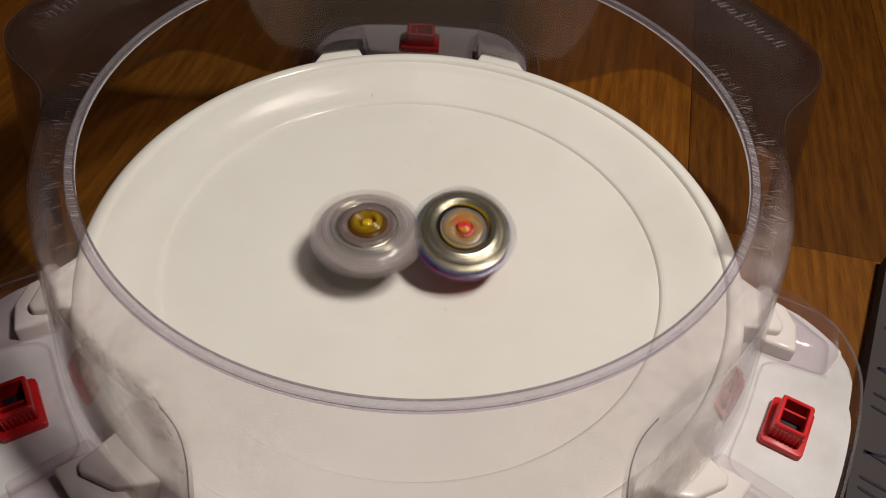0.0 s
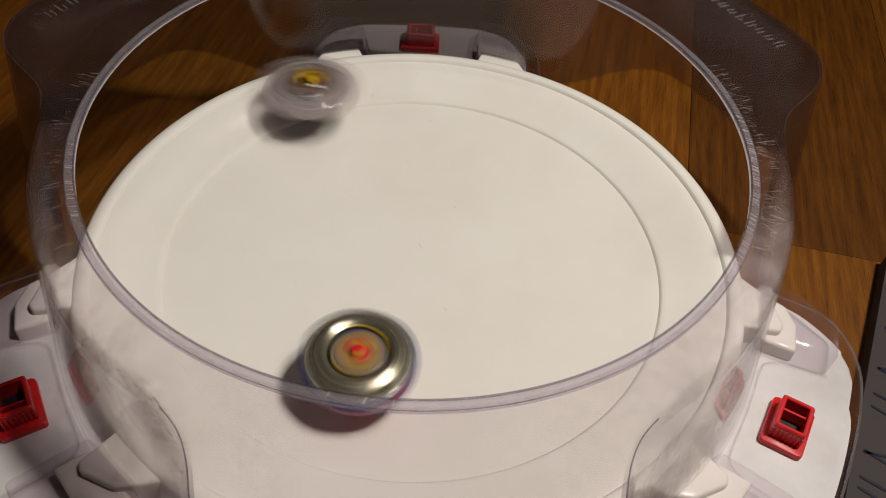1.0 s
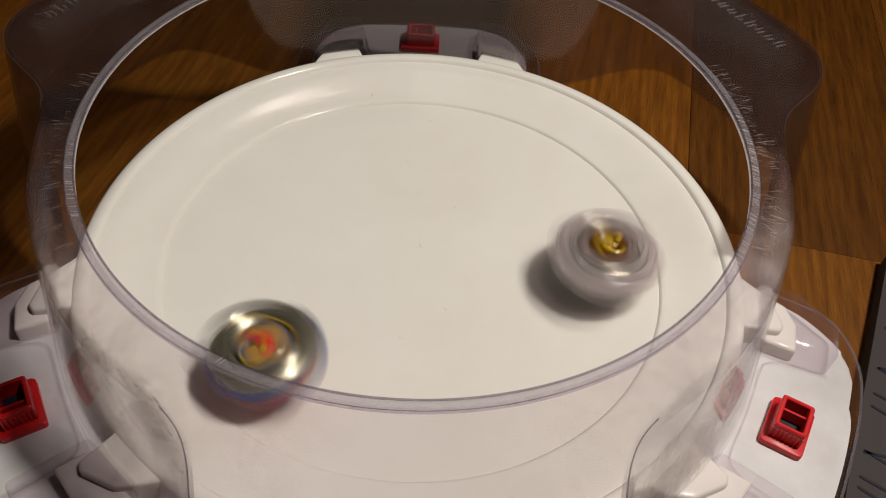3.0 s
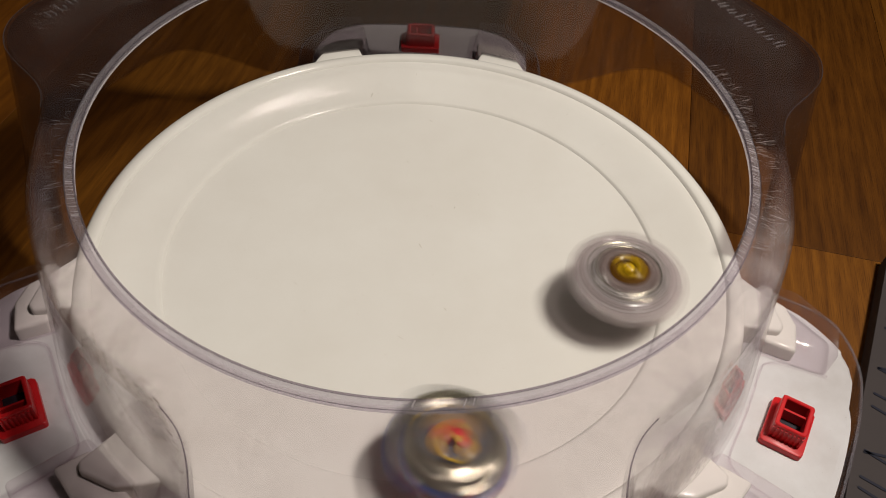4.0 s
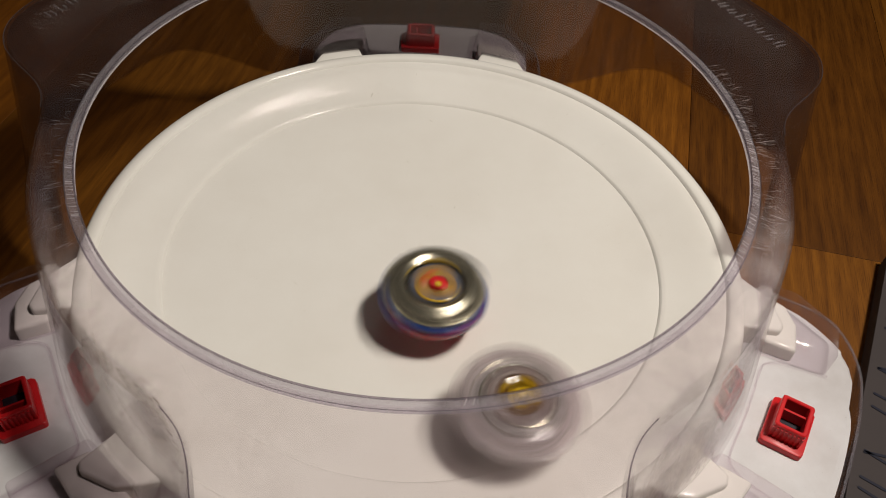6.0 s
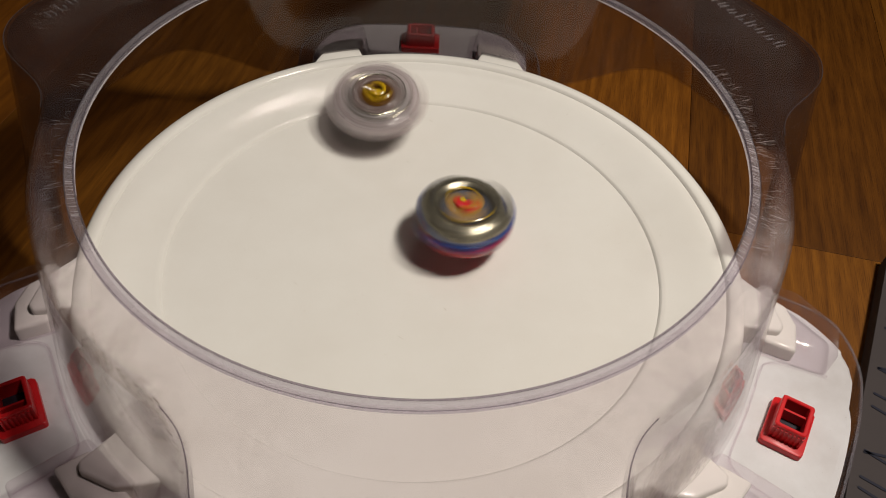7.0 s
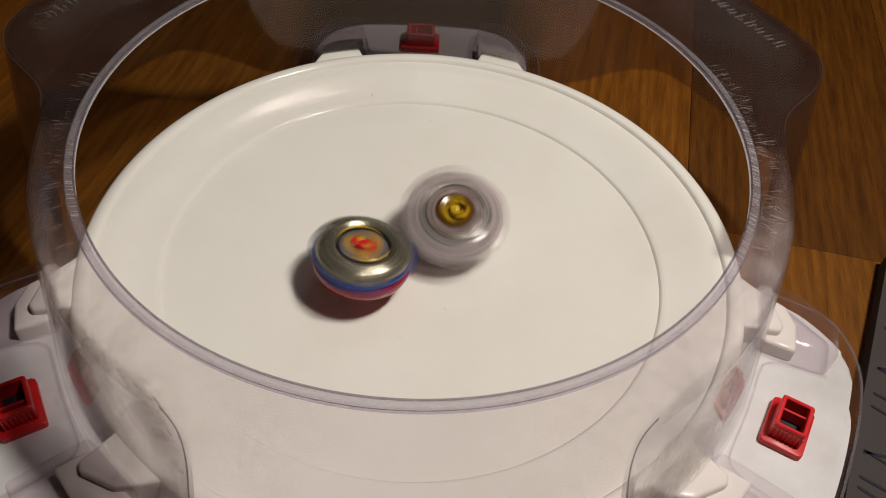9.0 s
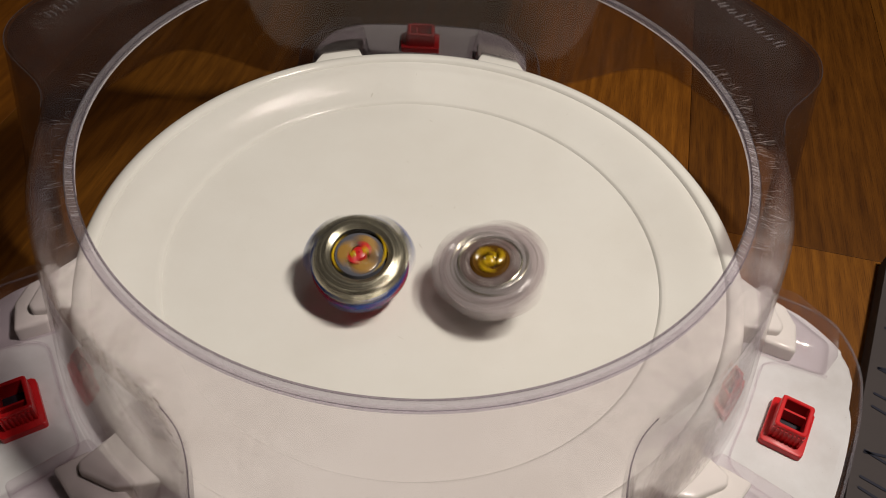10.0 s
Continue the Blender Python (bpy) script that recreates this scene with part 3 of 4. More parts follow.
    tagged(part("dirt_wear", bm, SPECK, cover, "brown flecks of dirt on the wall", False), kind="stuff")
    # clear boxes that hold the cover on the platforms
    for k in range(3):
        for s in (-1, 1):
            mid = 120 * k
            pts = [spot(1.365, mid + s * 11.6, 0), spot(1.63, mid + s * 11.0, 0), spot(1.65, mid + s * 16.5, 0), spot(1.50, mid + s * 21.5, 0), spot(1.365, mid + s * 23.2, 0)]
            bm = prism(bmesh.new(), [(v.x, v.y) for v in pts], RIDGE_Z - 0.010 * u, RIDGE_Z + 0.105 * u)
            low = RIDGE_Z
            edges = [e for e in bm.edges if max(v.co.z for v in e.verts) > low]
            bmesh.ops.bevel(bm, geom=edges, offset=0.0024, segments=4, affect="EDGES", profile=0.5)
            part("clip_box", bm, CLEAR, cover, "clear box over a rim block")
    # clear skirts round the platforms
    for k in range(3):
        mid = 120 * k
        way = [(1.385, -26.5), (1.46, -25.6), (1.525, -24.4), (1.627, -22.9), (1.70, -20.8), (1.745, -17.5), (1.772, -13.4), (1.768, -9), (1.755, 0)]
        way = softened(way + [(r, -a) for r, a in way[-2::-1]], False, 2)
        rows = [[spot(r + e, mid + a, z) for r, a in way] for e, z in ((0.035, -0.29), (0.008, -0.05), (0.0, -0.04), (-0.008, -0.05), (0.015, -0.29), (0.035, -0.29))]
        bm = bmesh.new()
        sheet(bm, rows, wrap=False)
        part("platform_skirt", bm, CLEAR, cover, "clear rim round a platform")
        # pale tube along the rim paints its edge highlight
        edge = [spot(r, mid + a, -0.040) for r, a in way]
        part("skirt_highlight", tube(bmesh.new(), edge, 0.0006), CLEAR_EDGE, cover, "pale tube painting the highlight on the clear rim")
        arm = [(1.63, 10.6), (1.50, 10.8), (1.45, 10.6), (1.41, 9.9), (1.392, 8.6), (1.384, 4.0)]
        bend = softened([(r, -a) for r, a in arm] + [(r, a) for r, a in arm[::-1]], False, 2)
        part("pocket_lip", tube(bmesh.new(), [spot(r, mid + a, 0.0) for r, a in bend], 0.0005, 8), CLEAR, cover, "rounded clear lip round the open pocket")
    return cover


build_room()
build_table()
build_wear(build_base())
build_knobs()
build_cover()


# ---- the printed card beside the stadium ----
def build_card():
    card = thing("printed_box", "flat grey-mauve printed cardboard box on the table beside the stadium", "box")
    along = Vector((0.2676 - 0.1932, 0.0432 + 0.1032, 0)).normalized()
    card.matrix_basis = Matrix.Translation((0.1885, -0.1080, 0)) @ Matrix.Rotation(math.atan2(along.y, along.x), 4, "Z")
    part("sheet", prism(bmesh.new(), rounded([(-0.14, -0.20), (0.163, -0.20), (0.163, 0.0), (-0.14, 0.0)], 0.0015, 3), 0.0, 0.012, 0.0004, 2), CARD, card)
    x = -0.10
    for i, wide in enumerate((0.020, 0.016, 0.022, 0.018, 0.014, 0.020, 0.018, 0.022, 0.016, 0.020)):
        for x0, lean in ((0.0, 0.006), (wide * 0.55, -0.006 if i % 2 else 0.004)):
            pts = [(x + x0, -0.030), (x + x0 + 0.0014, -0.030), (x + x0 + 0.0014 + lean, -0.004), (x + x0 + lean, -0.004)]
            part("printed_bar", prism(bmesh.new(), rounded(pts, 0.0009, 3), 0.0122, 0.0124), INK, card, "", False)
        x += wide + 0.006


build_card()


# ---- spinning tops ----
def wings(name, material, parent, count, r_in, r_out, z0, z1, sweep, span, bevel=0.0008):
    """Curved blades round the axis, each a part of its own."""
    for k in range(count):
        outline = []
        for i in range(9):
            t = i / 8
            outline.append((r_in + (r_out - r_in) * math.sin(math.pi * min(1, t * 0.62 + 0.12)) ** sweep, 2 * math.pi * k / count + span * t))
        pts = [(r * math.cos(a), r * math.sin(a)) for r, a in outline]
        pts += [(r_in * 0.9 * math.cos(a), r_in * 0.9 * math.sin(a)) for _, a in outline[::-1]]
        part(name, prism(bmesh.new(), pts, z0, z1, bevel, 2), material, parent)


def lobed(bm, lobes, out, up, phase=0.0):
    """Swells a turned part into uneven lobes: further out and higher at some angles than at others."""
    reach = max(math.hypot(v.co.x, v.co.y) for v in bm.verts)
    for v in bm.verts:
        r, a = math.hypot(v.co.x, v.co.y), math.atan2(v.co.y, v.co.x) + phase
        k = (r / reach) ** 3
        wave = 0.62 * math.cos(lobes * a) + 0.38 * math.cos((lobes + 2) * a + 1.1)
        v.co.x *= 1 + out * k * wave
        v.co.y *= 1 + out * k * wave
        v.co.z += up * k * math.cos(lobes * a + 0.9)
    return bm


def arcs(name, material, parent, count, r, z, thick, span, rise=0.0, start=0.0):
    """Short raised ridges that curve round the axis, each a part of its own."""
    for k in range(count):
        pts = []
        for i in range(9):
            a = start + math.tau * k / count + span * (i / 8 - 0.5)
            rr = r + rise * (i / 8 - 0.5)
            pts.append(Vector((rr * math.cos(a), rr * math.sin(a), z)))
        part(name, tube(bmesh.new(), pts, thick), material, parent)


def settle(top):
    """Presses a top to its true height."""
    for ob in top.children_recursive:
        ob.data.transform(Matrix.Diagonal((1, 1, 0.88, 1)))


def build_gold_top():
    top = thing("spinning_top", "smoky translucent spinning top with a gold centre", "spinning top", "battling tops")
    mm = 0.00109
    prof = [(8.2, 24), (8.2, 28.8), (9.5, 29.2), (12, 28.6), (17, 27.9), (20.4, 26.6), (21.8, 24.8), (21.4, 22.6), (18.5, 21.2), (9, 21.0)]
    layer = part("layer", lobed(revolve(bmesh.new(), [(r * mm, z * mm) for r, z in prof], 72), 3, 0.045, 0.0006), LILAC, top, "smoky lilac plastic layer")
    wings("blade", LILAC, layer, 3, 0.0205, 0.0278, 0.0232, 0.0282, 1.0, 1.25)
    wings("tooth", LILAC, layer, 9, 0.0205, 0.0256, 0.0225, 0.0262, 1.2, 0.34)
    prof = [(12.6, 28.0), (12.7, 28.7), (13.0, 28.9), (13.4, 28.7), (13.5, 27.9)]
    part("inner_ring", lobed(revolve(bmesh.new(), [(r * mm, z * mm) for r, z in prof], 64), 2, 0.03, 0.0005), STEEL, layer, "thin metal inner ring")
    prof = [(8.5, 28.6), (8.6, 29.45), (9.6, 29.5), (12.5, 28.85), (12.6, 28.2)]
    part("band", revolve(bmesh.new(), [(r * mm, z * mm) for r, z in prof], 64), TAUPE, layer, "smoky taupe band round the centre")
    arcs("inlay", STEEL, layer, 3, 0.0172, 0.0306, 0.00055, 1.15, 0.0022)
    arcs("ridge", LILAC, layer, 6, 0.0198, 0.0298, 0.0006, 0.75, 0.0030, 0.4)
    arcs("groove", DARKSTEEL, layer, 4, 0.0152, 0.0308, 0.0004, 0.8, -0.0018, 0.9)
    prof = [(0.3, 24), (8.4, 24), (8.4, 29.4), (7.2, 30.4), (5.0, 29.6), (4.0, 28.0), (2.6, 28.0), (2.0, 29.4), (0.3, 29.8)]
    part("chip", revolve(bmesh.new(), [(r * mm, z * mm) for r, z in prof], 48), BROWN, layer, "dark amber centre chip")
    arcs("crest", GOLD, layer, 3, 0.0054, 0.0334, 0.00115, 1.1, 0.0030)
    arcs("crest_tip", GOLD, layer, 2, 0.0030, 0.0338, 0.0008, 0.9, 0.0020, 0.7)
    prof = [(0.3, 28.5), (2.4, 28.5), (2.2, 30.6), (1.2, 31.4), (0.3, 31.5)]
    part("stud", revolve(bmesh.new(), [(r * mm, z * mm) for r, z in prof], 24), GOLD, layer, "gold centre stud")
    for k in range(4):
        part("rib", box(bmesh.new(), 0.00959, 0.01439, -0.00174, 0.00174, 0.03052, 0.03226, 0.00055, Matrix.Rotation(radians(90 * k), 4, "Z")), DARKSTEEL, layer)
    prof = [(7, 20.9), (16.2, 20.8), (17.6, 19.4), (17.6, 15.6), (16.0, 13.6), (7, 13.0)]
    part("disc", revolve(bmesh.new(), [(r * mm, z * mm) for r, z in prof], 64), DARKSTEEL, layer, "dark cast metal disc")
    prof = [(0.3, 18), (9.5, 17.9), (9.5, 12), (8.5, 10), (4.6, 6.5), (3.0, 5.0)]
    part("driver", revolve(bmesh.new(), [(r * mm, z * mm) for r, z in prof] + [(0.00033, 0.00545)], 48), LILAC, layer)
    prof = [(0.3, 5.2), (3.0, 5.2), (2.8, 1.2), (1.6, 0.2), (0.3, 0.0)]
    part("tip", revolve(bmesh.new(), [(r * mm, z * mm) for r, z in prof], 32), BLACK, layer, "black plastic tip")
    settle(top)
    return top, layer


def build_red_top():
    top = thing("spinning_top", "red and blue spinning top with a silver metal ring", "spinning top", "battling tops")
    mm = 0.00109
    prof = [(11.6, 22), (12.0, 29.0), (14.2, 30.2), (17.0, 29.4), (19.6, 27.0), (20.2, 25.2), (18, 23.6), (11, 22)]
    ring = part("ring", lobed(revolve(bmesh.new(), [(r * mm, z * mm) for r, z in prof[:-1]], 72), 3, 0.035, 0.0009), STEEL, top, "silver cast metal ring")
    prof = [(12, 25), (19.8, 24.9), (20.5, 24.0), (20.4, 22.4), (19.2, 21.0), (12, 20.8)]
    part("layer", lobed(revolve(bmesh.new(), [(r * mm, z * mm) for r, z in prof], 72), 3, 0.06, 0.0, 0.6), BLUE, ring, "blue plastic layer")
    wings("blade", BLUE, ring, 3, 0.0205, 0.0262, 0.0232, 0.0268, 1.0, 1.0)
    wings("guard", STEEL, ring, 3, 0.0195, 0.0243, 0.0262, 0.0300, 1.0, 0.9)
    wings("facet", STEEL, ring, 5, 0.0158, 0.0205, 0.0288, 0.0322, 0.9, 0.62, 0.0012)
    arcs("groove", INK, ring, 4, 0.0176, 0.0316, 0.0006, 0.7, 0.0030, 0.5)
    arcs("inlay", GOLD, ring, 2, 0.0118, 0.0325, 0.0006, 1.2, 0.0015)
    prof = [(4.5, 22), (11.2, 22), (11.2, 26.2), (10.2, 28.4), (8.2, 28.8), (6.0, 28.0), (4.5, 27.5)]
    part("collar", revolve(bmesh.new(), [(r * mm, z * mm) for r, z in prof], 48), NAVY, ring, "blue-grey recessed collar")
    wings("crest", AMBER, ring, 3, 0.0052, 0.0104, 0.0295, 0.0318, 0.9, 1.7, 0.0008)
    prof = [(0.3, 24), (3.4, 24), (3.3, 29.2), (2.7, 30.2), (1.6, 30.6), (0.3, 30.7)]
    part("chip", revolve(bmesh.new(), [(r * mm, z * mm) for r, z in prof], 40), RED, ring, "red centre chip")
    wings("emblem", RED, ring, 2, 0.0026, 0.0064, 0.0312, 0.0332, 1.0, 1.5, 0.0007)
    for turn in (20, 200):
        part("chip_inlay", box(bmesh.new(), 0.0016, 0.0044, -0.0013, 0.0013, 0.0325, 0.0338, 0.0004, Matrix.Rotation(radians(turn), 4, "Z")), GOLD, ring)
    prof = [(8, 20.6), (19.6, 20.6), (20.9, 19.2), (21.0, 17.0), (19.8, 13.6), (16.0, 10.4), (11.5, 8.6), (8, 8.4)]
    part("body", revolve(bmesh.new(), [(r * mm, z * mm) for r, z in prof], 64), CRIMSON, ring, "red plastic lower body")
    prof = [(0.3, 12), (9.5, 12), (9.0, 9.2), (5.0, 6.0), (3.2, 4.6), (0.3, 4.6)]
    part("driver", revolve(bmesh.new(), [(r * mm, z * mm) for r, z in prof], 48), BLACK, ring)
    prof = [(0.3, 4.8), (3.0, 4.8), (2.8, 1.2), (1.6, 0.2), (0.3, 0.0)]
    part("tip", revolve(bmesh.new(), [(r * mm, z * mm) for r, z in prof], 32), RED, ring)
    settle(top)
    return top, ring


gold_top, gold_rotor = build_gold_top()
red_top, red_rotor = build_red_top()


def poised(x, y, z, lean_x, lean_y):
    """A top that stands on its tip and leans by so many degrees towards x and y."""
    return pose(x, y, z) @ pose(0, 0, 0, -lean_y, lean_x, 0)


def along(way, t):
    """Place and lean at a time between the rows of a way, which runs smoothly through them."""
    k = min(int(t * 10 + 1e-6), len(way) - 2)
    f = t * 10 - k
    p0, p1, p2, p3 = (way[max(0, min(len(way) - 1, k + d))][1] for d in (-1, 0, 1, 2))
    return [b + 0.5 * f * (c - a + f * (2 * a - 5 * b + 4 * c - d + f * (3 * (b - c) + d - a))) for a, b, c, d in zip(p0, p1, p2, p3)]


def motions():
    # both tops spin clockwise, fast at first and slower towards the end
    turns = lambda first, last: [(k / FPS / 3, pose(0, 0, 0, 0, 0, -(first * k + (last - first) * k * k / 1800))) for k in range(901)]
    gold_way = [
        (0.0, (-0.0227, -0.0000, 0.0284, 0, 0)),
        (0.1, (-0.0269, 0.0015, 0.0285, 0, 0)),
        (0.2, (-0.0333, 0.0146, 0.0289, 0, 0)),
        (0.3, (-0.0141, 0.0240, 0.0286, 0, 0)),
        (0.4, (0.0224, -0.0047, 0.0284, 0, 0)),
        (0.5, (0.0297, -0.0523, 0.0302, -8, -6)),
        (0.6, (-0.0075, -0.0925, 0.0331, -8, -4)),
        (0.7, (-0.0744, -0.0963, 0.0371, 0, 0)),
        (0.8, (-0.1206, -0.0422, 0.0393, 0, 0)),
        (0.9, (-0.1231, 0.0474, 0.0407, 0, 0)),
        (1.0, (-0.0606, 0.1011, 0.0362, 0, 0)),
        (1.1, (0.0419, 0.0262, 0.0295, 0, 0)),
        (1.2, (0.1002, -0.0653, 0.0364, 0, 0)),
        (1.3, (0.0333, -0.1213, 0.0385, 0, 0)),
        (1.4, (-0.0514, -0.1248, 0.0418, 0, 0)),
        (1.5, (-0.0836, -0.0609, 0.0343, 0, 0)),
        (1.6, (-0.0781, 0.0247, 0.0320, 0, 0)),
        (1.7, (-0.0261, 0.0918, 0.0334, 0, 0)),
        (1.8, (0.0560, 0.1006, 0.0358, 0, 0)),
        (1.9, (0.1432, 0.0433, 0.0467, -14, -4)),
        (2.0, (0.0835, -0.0167, 0.0323, 0, 0)),
        (2.1, (-0.0039, -0.0409, 0.0291, 0, 0)),
        (2.2, (-0.0809, -0.0091, 0.0320, 0, 0)),
        (2.3, (-0.1157, 0.0559, 0.0395, 8, -12)),
        (2.4, (-0.0992, 0.1039, 0.0449, 8, -16)),
        (2.5, (-0.0460, 0.0877, 0.0338, 0, 0)),
        (2.6, (-0.0233, 0.0124, 0.0285, 0, 0)),
        (2.7, (-0.0582, -0.0703, 0.0330, 0, 0)),
        (2.8, (0.0018, -0.0912, 0.0330, 0, 0)),
        (2.9, (0.0606, -0.0676, 0.0329, 0, 0)),
        (3.0, (0.0890, -0.0115, 0.0328, 0, 0)),
        (3.1, (0.0733, 0.0483, 0.0326, 0, 0)),
        (3.2, (0.0232, 0.0816, 0.0323, 0, 0)),
        (3.3, (-0.0340, 0.0731, 0.0319, 0, 0)),
        (3.4, (-0.0686, 0.0311, 0.0314, 0, 0)),
        (3.5, (-0.0661, -0.0195, 0.0309, 0, 0)),
        (3.6, (-0.0335, -0.0518, 0.0303, 0, 0)),
        (3.7, (0.0074, -0.0533, 0.0298, 0, 0)),
        (3.8, (0.0342, -0.0301, 0.0293, 0, 0)),
        (3.9, (0.0678, -0.0191, 0.0310, 0, 0)),
        (4.0, (0.0962, -0.0271, 0.0339, 0, 0)),
        (4.1, (0.0888, -0.0496, 0.0341, 0, 0)),
        (4.2, (0.0575, -0.0059, 0.0300, 0, 0)),
        (4.3, (0.0446, 0.0503, 0.0307, -10, 0)),
        (4.4, (0.0433, 0.0994, 0.0350, -14, -6)),
        (4.5, (0.0390, 0.1125, 0.0364, -12, -10)),
        (4.6, (0.0288, 0.1259, 0.0397, -8, -14)),
        (4.7, (0.0041, 0.1303, 0.0402, 0, -14)),
        (4.8, (-0.0307, 0.1267, 0.0402, 8, -12)),
        (4.9, (-0.0596, 0.1122, 0.0390, 10, -10)),
        (5.0, (-0.0689, 0.0724, 0.0339, 0, 0)),
        (5.1, (-0.0795, 0.0340, 0.0325, 0, 0)),
        (5.2, (-0.0920, 0.0070, 0.0331, 0, 0)),
        (5.3, (-0.1053, -0.0130, 0.0347, 0, 0)),
        (5.4, (-0.0962, -0.0229, 0.0338, 0, 0)),
        (5.5, (-0.0800, -0.0378, 0.0327, 0, 0)),
        (5.6, (-0.0618, -0.0533, 0.0320, 0, 0)),
        (5.7, (-0.0376, -0.0746, 0.0322, 0, 0)),
        (5.8, (-0.0153, -0.0898, 0.0329, 0, 0)),
        (5.9, (0.0126, -0.0972, 0.0337, 0, 0)),
        (6.0, (0.0430, -0.0944, 0.0344, 0, 0)),
        (6.1, (0.0716, -0.0807, 0.0349, 0, 0)),
        (6.2, (0.0940, -0.0573, 0.0352, 0, 0)),
        (6.3, (0.1068, -0.0272, 0.0352, 0, 0)),
        (6.4, (0.1080, 0.0053, 0.0349, 0, 0)),
        (6.5, (0.0980, 0.0355, 0.0344, 0, 0)),
        (6.6, (0.0788, 0.0593, 0.0338, 0, 0)),
        (6.7, (0.0539, 0.0744, 0.0330, 0, 0)),
        (6.8, (0.0273, 0.0800, 0.0323, -10, -6)),
        (6.9, (0.0030, 0.0967, 0.0336, -6, -10)),
        (7.0, (-0.0237, 0.0993, 0.0342, 0, -12)),
        (7.1, (-0.0478, 0.0876, 0.0339, 0, 0)),
        (7.2, (-0.0665, 0.0727, 0.0338, 0, 0)),
        (7.3, (-0.0788, 0.0522, 0.0333, 0, 0)),
        (7.4, (-0.0880, 0.0263, 0.0330, 0, 0)),
        (7.5, (-0.0852, -0.0025, 0.0323, 0, 0)),
        (7.6, (-0.0799, -0.0316, 0.0324, 0, 0)),
        (7.7, (-0.0683, -0.0540, 0.0325, 0, 0)),
        (7.8, (-0.0505, -0.0732, 0.0327, 0, 0)),
        (7.9, (-0.0310, -0.0858, 0.0330, 0, 0)),
        (8.0, (-0.0111, -0.0892, 0.0328, 0, 0)),
        (8.1, (0.0084, -0.0872, 0.0326, 0, 0)),
        (8.2, (0.0286, -0.0763, 0.0320, 0, 0)),
        (8.3, (0.0462, -0.0626, 0.0316, 0, 2)),
        (8.4, (0.0740, -0.0493, 0.0327, 0, 12)),
        (8.5, (0.1085, -0.0472, 0.0363, -20, 22)),
        (8.6, (0.0812, -0.0221, 0.0322, 10, -2)),
        (8.7, (0.0653, -0.0067, 0.0306, 12, -10)),
        (8.8, (0.0536, 0.0075, 0.0298, 6, -14)),
        (8.9, (0.0360, 0.0118, 0.0289, 0, -14)),
        (9.0, (0.0185, 0.0200, 0.0285, 0, -16)),
        (9.1, (0.0556, 0.0396, 0.0308, -4, 0)),
        (9.2, (0.0613, 0.0412, 0.0313, 2, 2)),
        (9.3, (0.0634, 0.0297, 0.0310, 4, -4)),
        (9.4, (0.0559, 0.0088, 0.0300, 4, -6)),
        (9.5, (0.0466, -0.0030, 0.0294, -2, -17)),
        (9.6, (0.0403, -0.0203, 0.0293, -6, -9)),
        (9.7, (0.0273, -0.0438, 0.0297, 16, 14)),
        (9.8, (0.0422, -0.0474, 0.0304, -12, 24)),
        (9.9, (0.0419, -0.0315, 0.0297, -14, -2)),
        (10.0, (0.0391, -0.0178, 0.0292, -10, -6)),
    ]
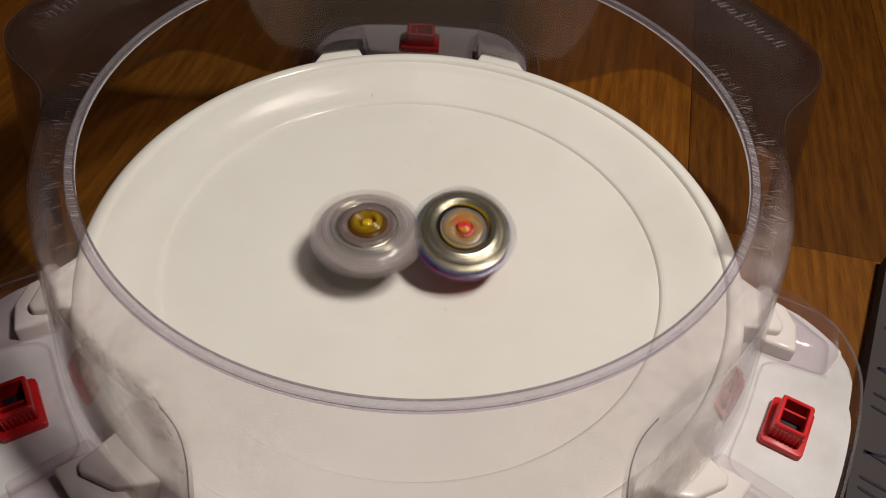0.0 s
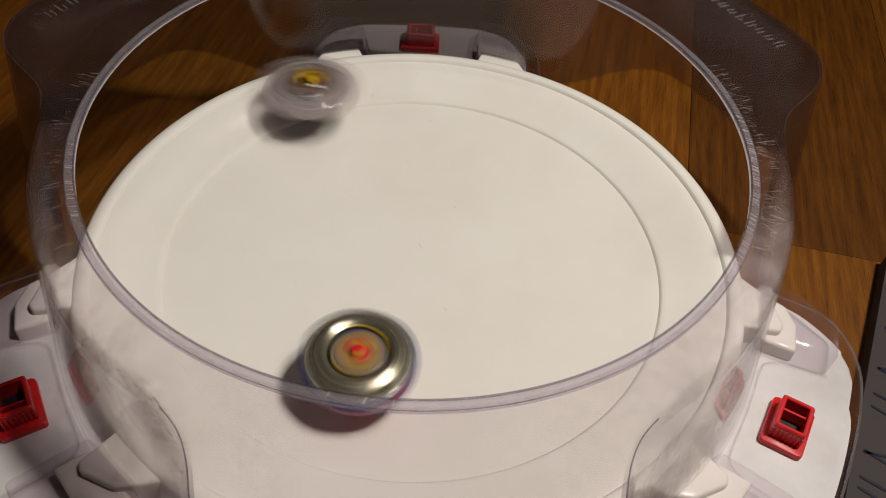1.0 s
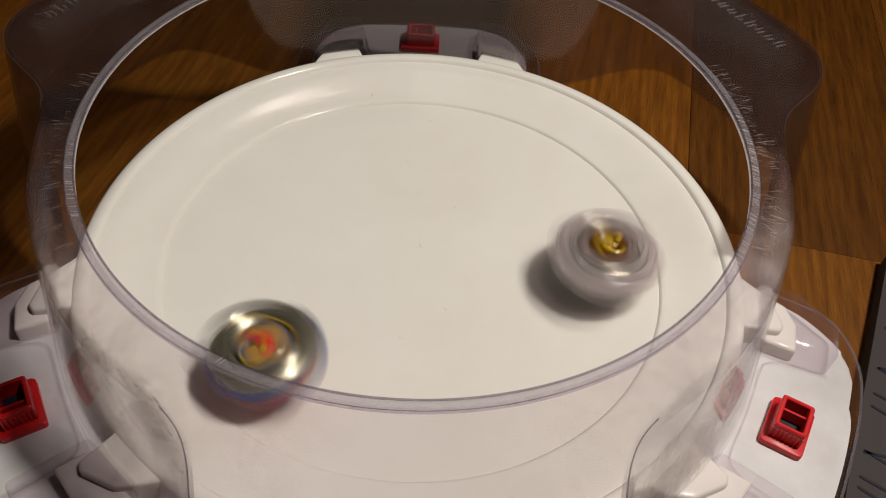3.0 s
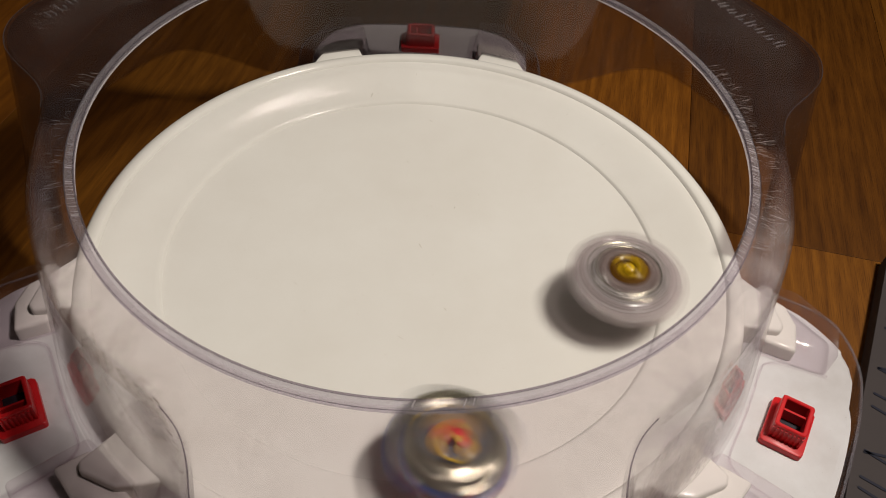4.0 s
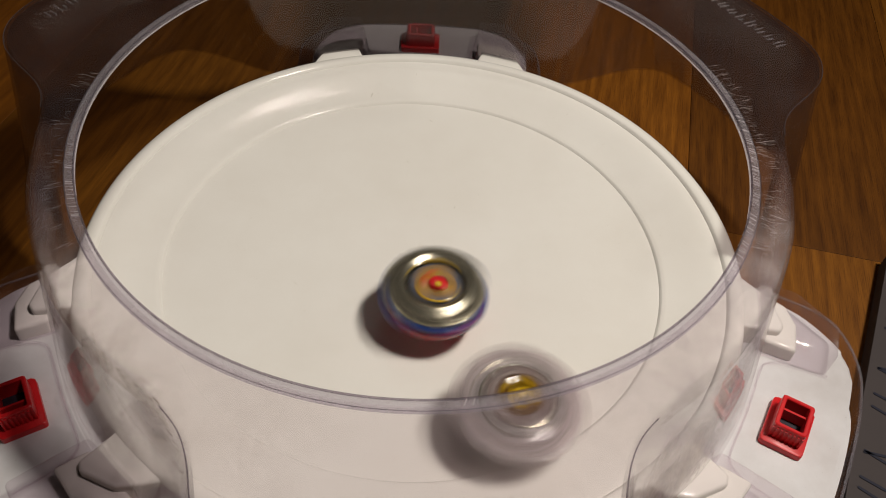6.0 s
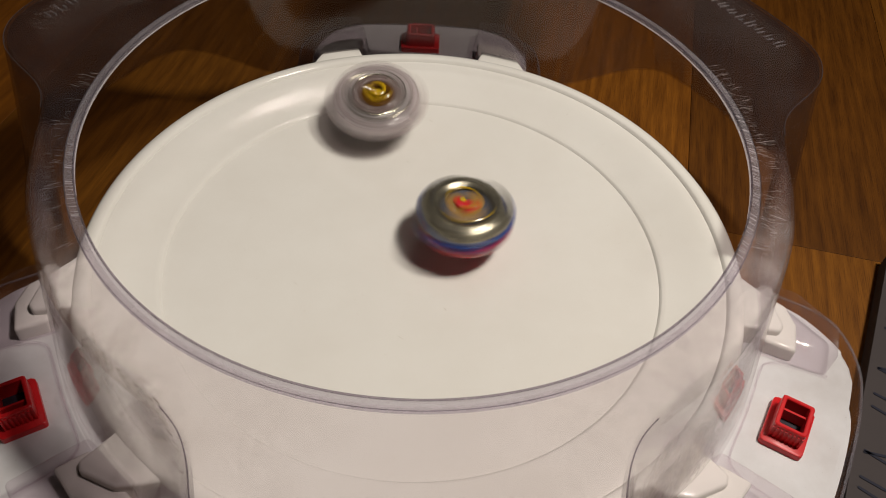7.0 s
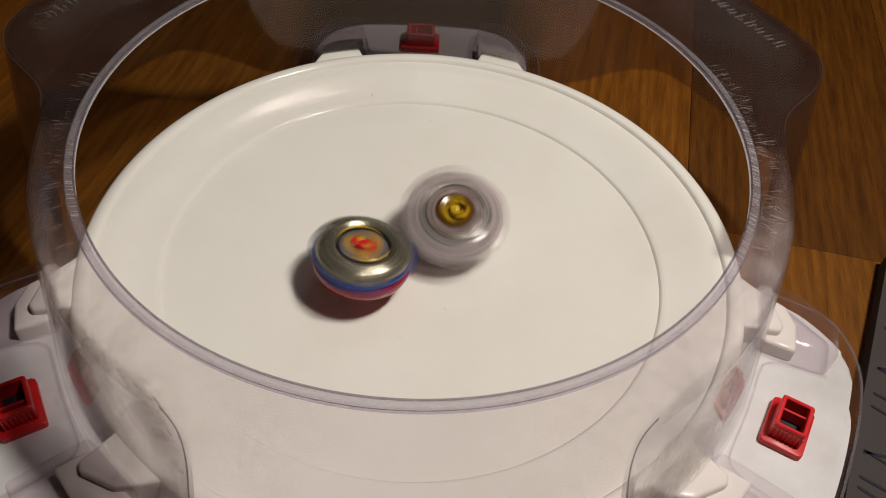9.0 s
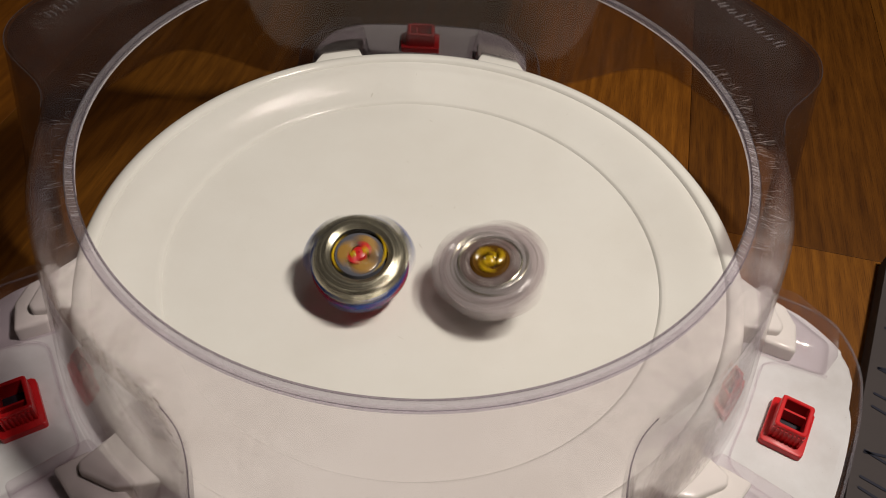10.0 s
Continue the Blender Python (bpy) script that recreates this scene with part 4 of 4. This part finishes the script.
    red_way = [
        (0.0, (0.0219, 0.0078, 0.0284, 2, -13)),
        (0.1, (0.0371, -0.0069, 0.0289, 2, -9)),
        (0.2, (0.0668, -0.0164, 0.0309, 0, -5)),
        (0.3, (0.0806, -0.0065, 0.0319, 0, 0)),
        (0.4, (0.0813, 0.0085, 0.0320, 0, 0)),
        (0.5, (0.0663, 0.0229, 0.0310, 0, 0)),
        (0.6, (0.0383, 0.0199, 0.0292, 0, 0)),
        (0.7, (0.0096, -0.0022, 0.0282, 0, 0)),
        (0.8, (-0.0136, -0.0264, 0.0286, 0, 0)),
        (0.9, (-0.0234, -0.0576, 0.0304, 0, 0)),
        (1.0, (-0.0211, -0.0743, 0.0316, 0, 0)),
        (1.1, (-0.0034, -0.0819, 0.0320, 0, 0)),
        (1.2, (0.0185, -0.0741, 0.0315, 0, 0)),
        (1.3, (0.0413, -0.0640, 0.0315, 0, 0)),
        (1.4, (0.0573, -0.0328, 0.0306, 0, 0)),
        (1.5, (0.0451, 0.0001, 0.0293, 0, 0)),
        (1.6, (0.0093, 0.0286, 0.0286, 0, 0)),
        (1.7, (-0.0356, 0.0244, 0.0292, 0, 8)),
        (1.8, (-0.0755, 0.0028, 0.0314, -2, 10)),
        (1.9, (-0.0938, -0.0339, 0.0339, -2, 8)),
        (2.0, (-0.0832, -0.0754, 0.0355, 0, 0)),
        (2.1, (-0.0349, -0.0983, 0.0344, 0, 0)),
        (2.2, (0.0327, -0.0878, 0.0332, 0, 0)),
        (2.3, (0.0840, -0.0470, 0.0335, 0, 10)),
        (2.4, (0.1009, 0.0173, 0.0342, 2, 14)),
        (2.5, (0.0711, 0.0897, 0.0357, 0, 12)),
        (2.6, (0.0156, 0.1316, 0.0409, 0, 0)),
        (2.7, (-0.0287, 0.0758, 0.0319, 0, 0)),
        (2.8, (-0.0748, 0.0419, 0.0324, 0, 0)),
        (2.9, (-0.0886, -0.0167, 0.0328, 0, 0)),
        (3.0, (-0.0596, -0.0726, 0.0332, 0, 0)),
        (3.1, (0.0010, -0.0968, 0.0336, 0, 0)),
        (3.2, (0.0641, -0.0749, 0.0338, 0, 0)),
        (3.3, (0.0980, -0.0164, 0.0339, 0, 0)),
        (3.4, (0.0852, 0.0501, 0.0338, 0, 0)),
        (3.5, (0.0326, 0.0917, 0.0336, 0, 0)),
        (3.6, (-0.0331, 0.0889, 0.0334, 0, 0)),
        (3.7, (-0.0798, 0.0454, 0.0330, 0, 0)),
        (3.8, (-0.0870, -0.0159, 0.0327, 10, -10)),
        (3.9, (-0.0478, -0.0790, 0.0331, 6, -8)),
        (4.0, (0.0150, -0.1151, 0.0360, 4, 4)),
        (4.1, (0.0769, -0.0999, 0.0387, 0, 0)),
        (4.2, (0.0704, -0.0655, 0.0335, 0, 0)),
        (4.3, (0.0338, -0.0147, 0.0289, 0, 0)),
        (4.4, (-0.0163, 0.0239, 0.0286, 0, 0)),
        (4.5, (-0.0665, 0.0431, 0.0318, 0, 6)),
        (4.6, (-0.1060, 0.0328, 0.0353, 0, 6)),
        (4.7, (-0.1000, -0.0048, 0.0339, 0, 0)),
        (4.8, (-0.0791, -0.0462, 0.0330, 0, 0)),
        (4.9, (-0.0383, -0.0600, 0.0311, 0, 0)),
        (5.0, (0.0110, -0.0494, 0.0296, 0, 0)),
        (5.1, (0.0488, -0.0088, 0.0295, 0, 0)),
        (5.2, (0.0575, 0.0423, 0.0311, 0, 0)),
        (5.3, (0.0454, 0.0830, 0.0333, 0, 0)),
        (5.4, (0.0096, 0.1052, 0.0346, 0, 0)),
        (5.5, (-0.0348, 0.0916, 0.0337, 0, 0)),
        (5.6, (-0.0649, 0.0411, 0.0315, 0, 0)),
        (5.7, (-0.0612, -0.0181, 0.0305, 0, 0)),
        (5.8, (-0.0427, -0.0318, 0.0298, 0, 0)),
        (5.9, (-0.0162, -0.0404, 0.0292, 0, 0)),
        (6.0, (0.0096, -0.0341, 0.0288, 0, 0)),
        (6.1, (0.0253, -0.0157, 0.0286, 0, 0)),
        (6.2, (0.0261, 0.0067, 0.0285, 0, 0)),
        (6.3, (0.0119, 0.0244, 0.0285, 0, 0)),
        (6.4, (-0.0136, 0.0272, 0.0286, 0, 0)),
        (6.5, (-0.0362, 0.0051, 0.0289, 0, 0)),
        (6.6, (-0.0291, -0.0344, 0.0293, 0, 0)),
        (6.7, (0.0188, -0.0519, 0.0299, 0, 0)),
        (6.8, (0.0656, -0.0090, 0.0307, 0, 0)),
        (6.9, (0.0554, 0.0106, 0.0300, 0, 0)),
        (7.0, (0.0238, 0.0150, 0.0286, 0, 0)),
        (7.1, (-0.0118, -0.0004, 0.0282, 0, 0)),
        (7.2, (-0.0335, -0.0307, 0.0293, 0, 0)),
        (7.3, (-0.0367, -0.0573, 0.0308, 0, 0)),
        (7.4, (-0.0182, -0.0768, 0.0317, 0, 0)),
        (7.5, (0.0116, -0.0677, 0.0308, 0, 0)),
        (7.6, (0.0240, -0.0358, 0.0292, 0, 0)),
        (7.7, (0.0171, -0.0004, 0.0283, 0, 0)),
        (7.8, (-0.0020, 0.0296, 0.0286, 0, 0)),
        (7.9, (-0.0296, 0.0387, 0.0295, 0, 0)),
        (8.0, (-0.0551, 0.0343, 0.0306, 0, 0)),
        (8.1, (-0.0617, 0.0084, 0.0304, 0, 0)),
        (8.2, (-0.0475, -0.0222, 0.0297, 0, 0)),
        (8.3, (-0.0131, -0.0360, 0.0290, 0, 0)),
        (8.4, (0.0032, -0.0217, 0.0284, 0, 2)),
        (8.5, (-0.0196, -0.0046, 0.0283, 0, 4)),
        (8.6, (-0.0413, 0.0080, 0.0291, 0, 0)),
        (8.7, (-0.0579, 0.0061, 0.0301, 0, 0)),
        (8.8, (-0.0573, -0.0050, 0.0300, 0, 0)),
        (8.9, (-0.0412, -0.0120, 0.0292, 4, -4)),
        (9.0, (-0.0262, -0.0160, 0.0287, 6, 6)),
        (9.1, (-0.0559, -0.0370, 0.0307, 8, 14)),
        (9.2, (-0.0627, -0.0343, 0.0311, 6, 4)),
        (9.3, (-0.0586, -0.0329, 0.0307, -4, -4)),
        (9.4, (-0.0440, -0.0281, 0.0297, -4, -10)),
        (9.5, (-0.0350, -0.0166, 0.0290, 0, -16)),
        (9.6, (-0.0220, -0.0165, 0.0285, -4, -20)),
        (9.7, (-0.0082, -0.0272, 0.0286, -20, 8)),
        (9.8, (-0.0257, -0.0223, 0.0288, 8, 4)),
        (9.9, (-0.0314, -0.0174, 0.0289, 8, 2)),
        (10.0, (-0.0252, -0.0114, 0.0285, 0, -14)),
    ]
    for top, rotor, way, first, last in ((gold_top, gold_rotor, gold_way, 56, 38), (red_top, red_rotor, red_way, 54, 34)):
        spin = turns(first, last)
        walk(rotor, spin)
        walk(top, [(t, poised(*along(way, round(t * FPS) / FPS)) @ turn) for t, turn in spin])


motions()
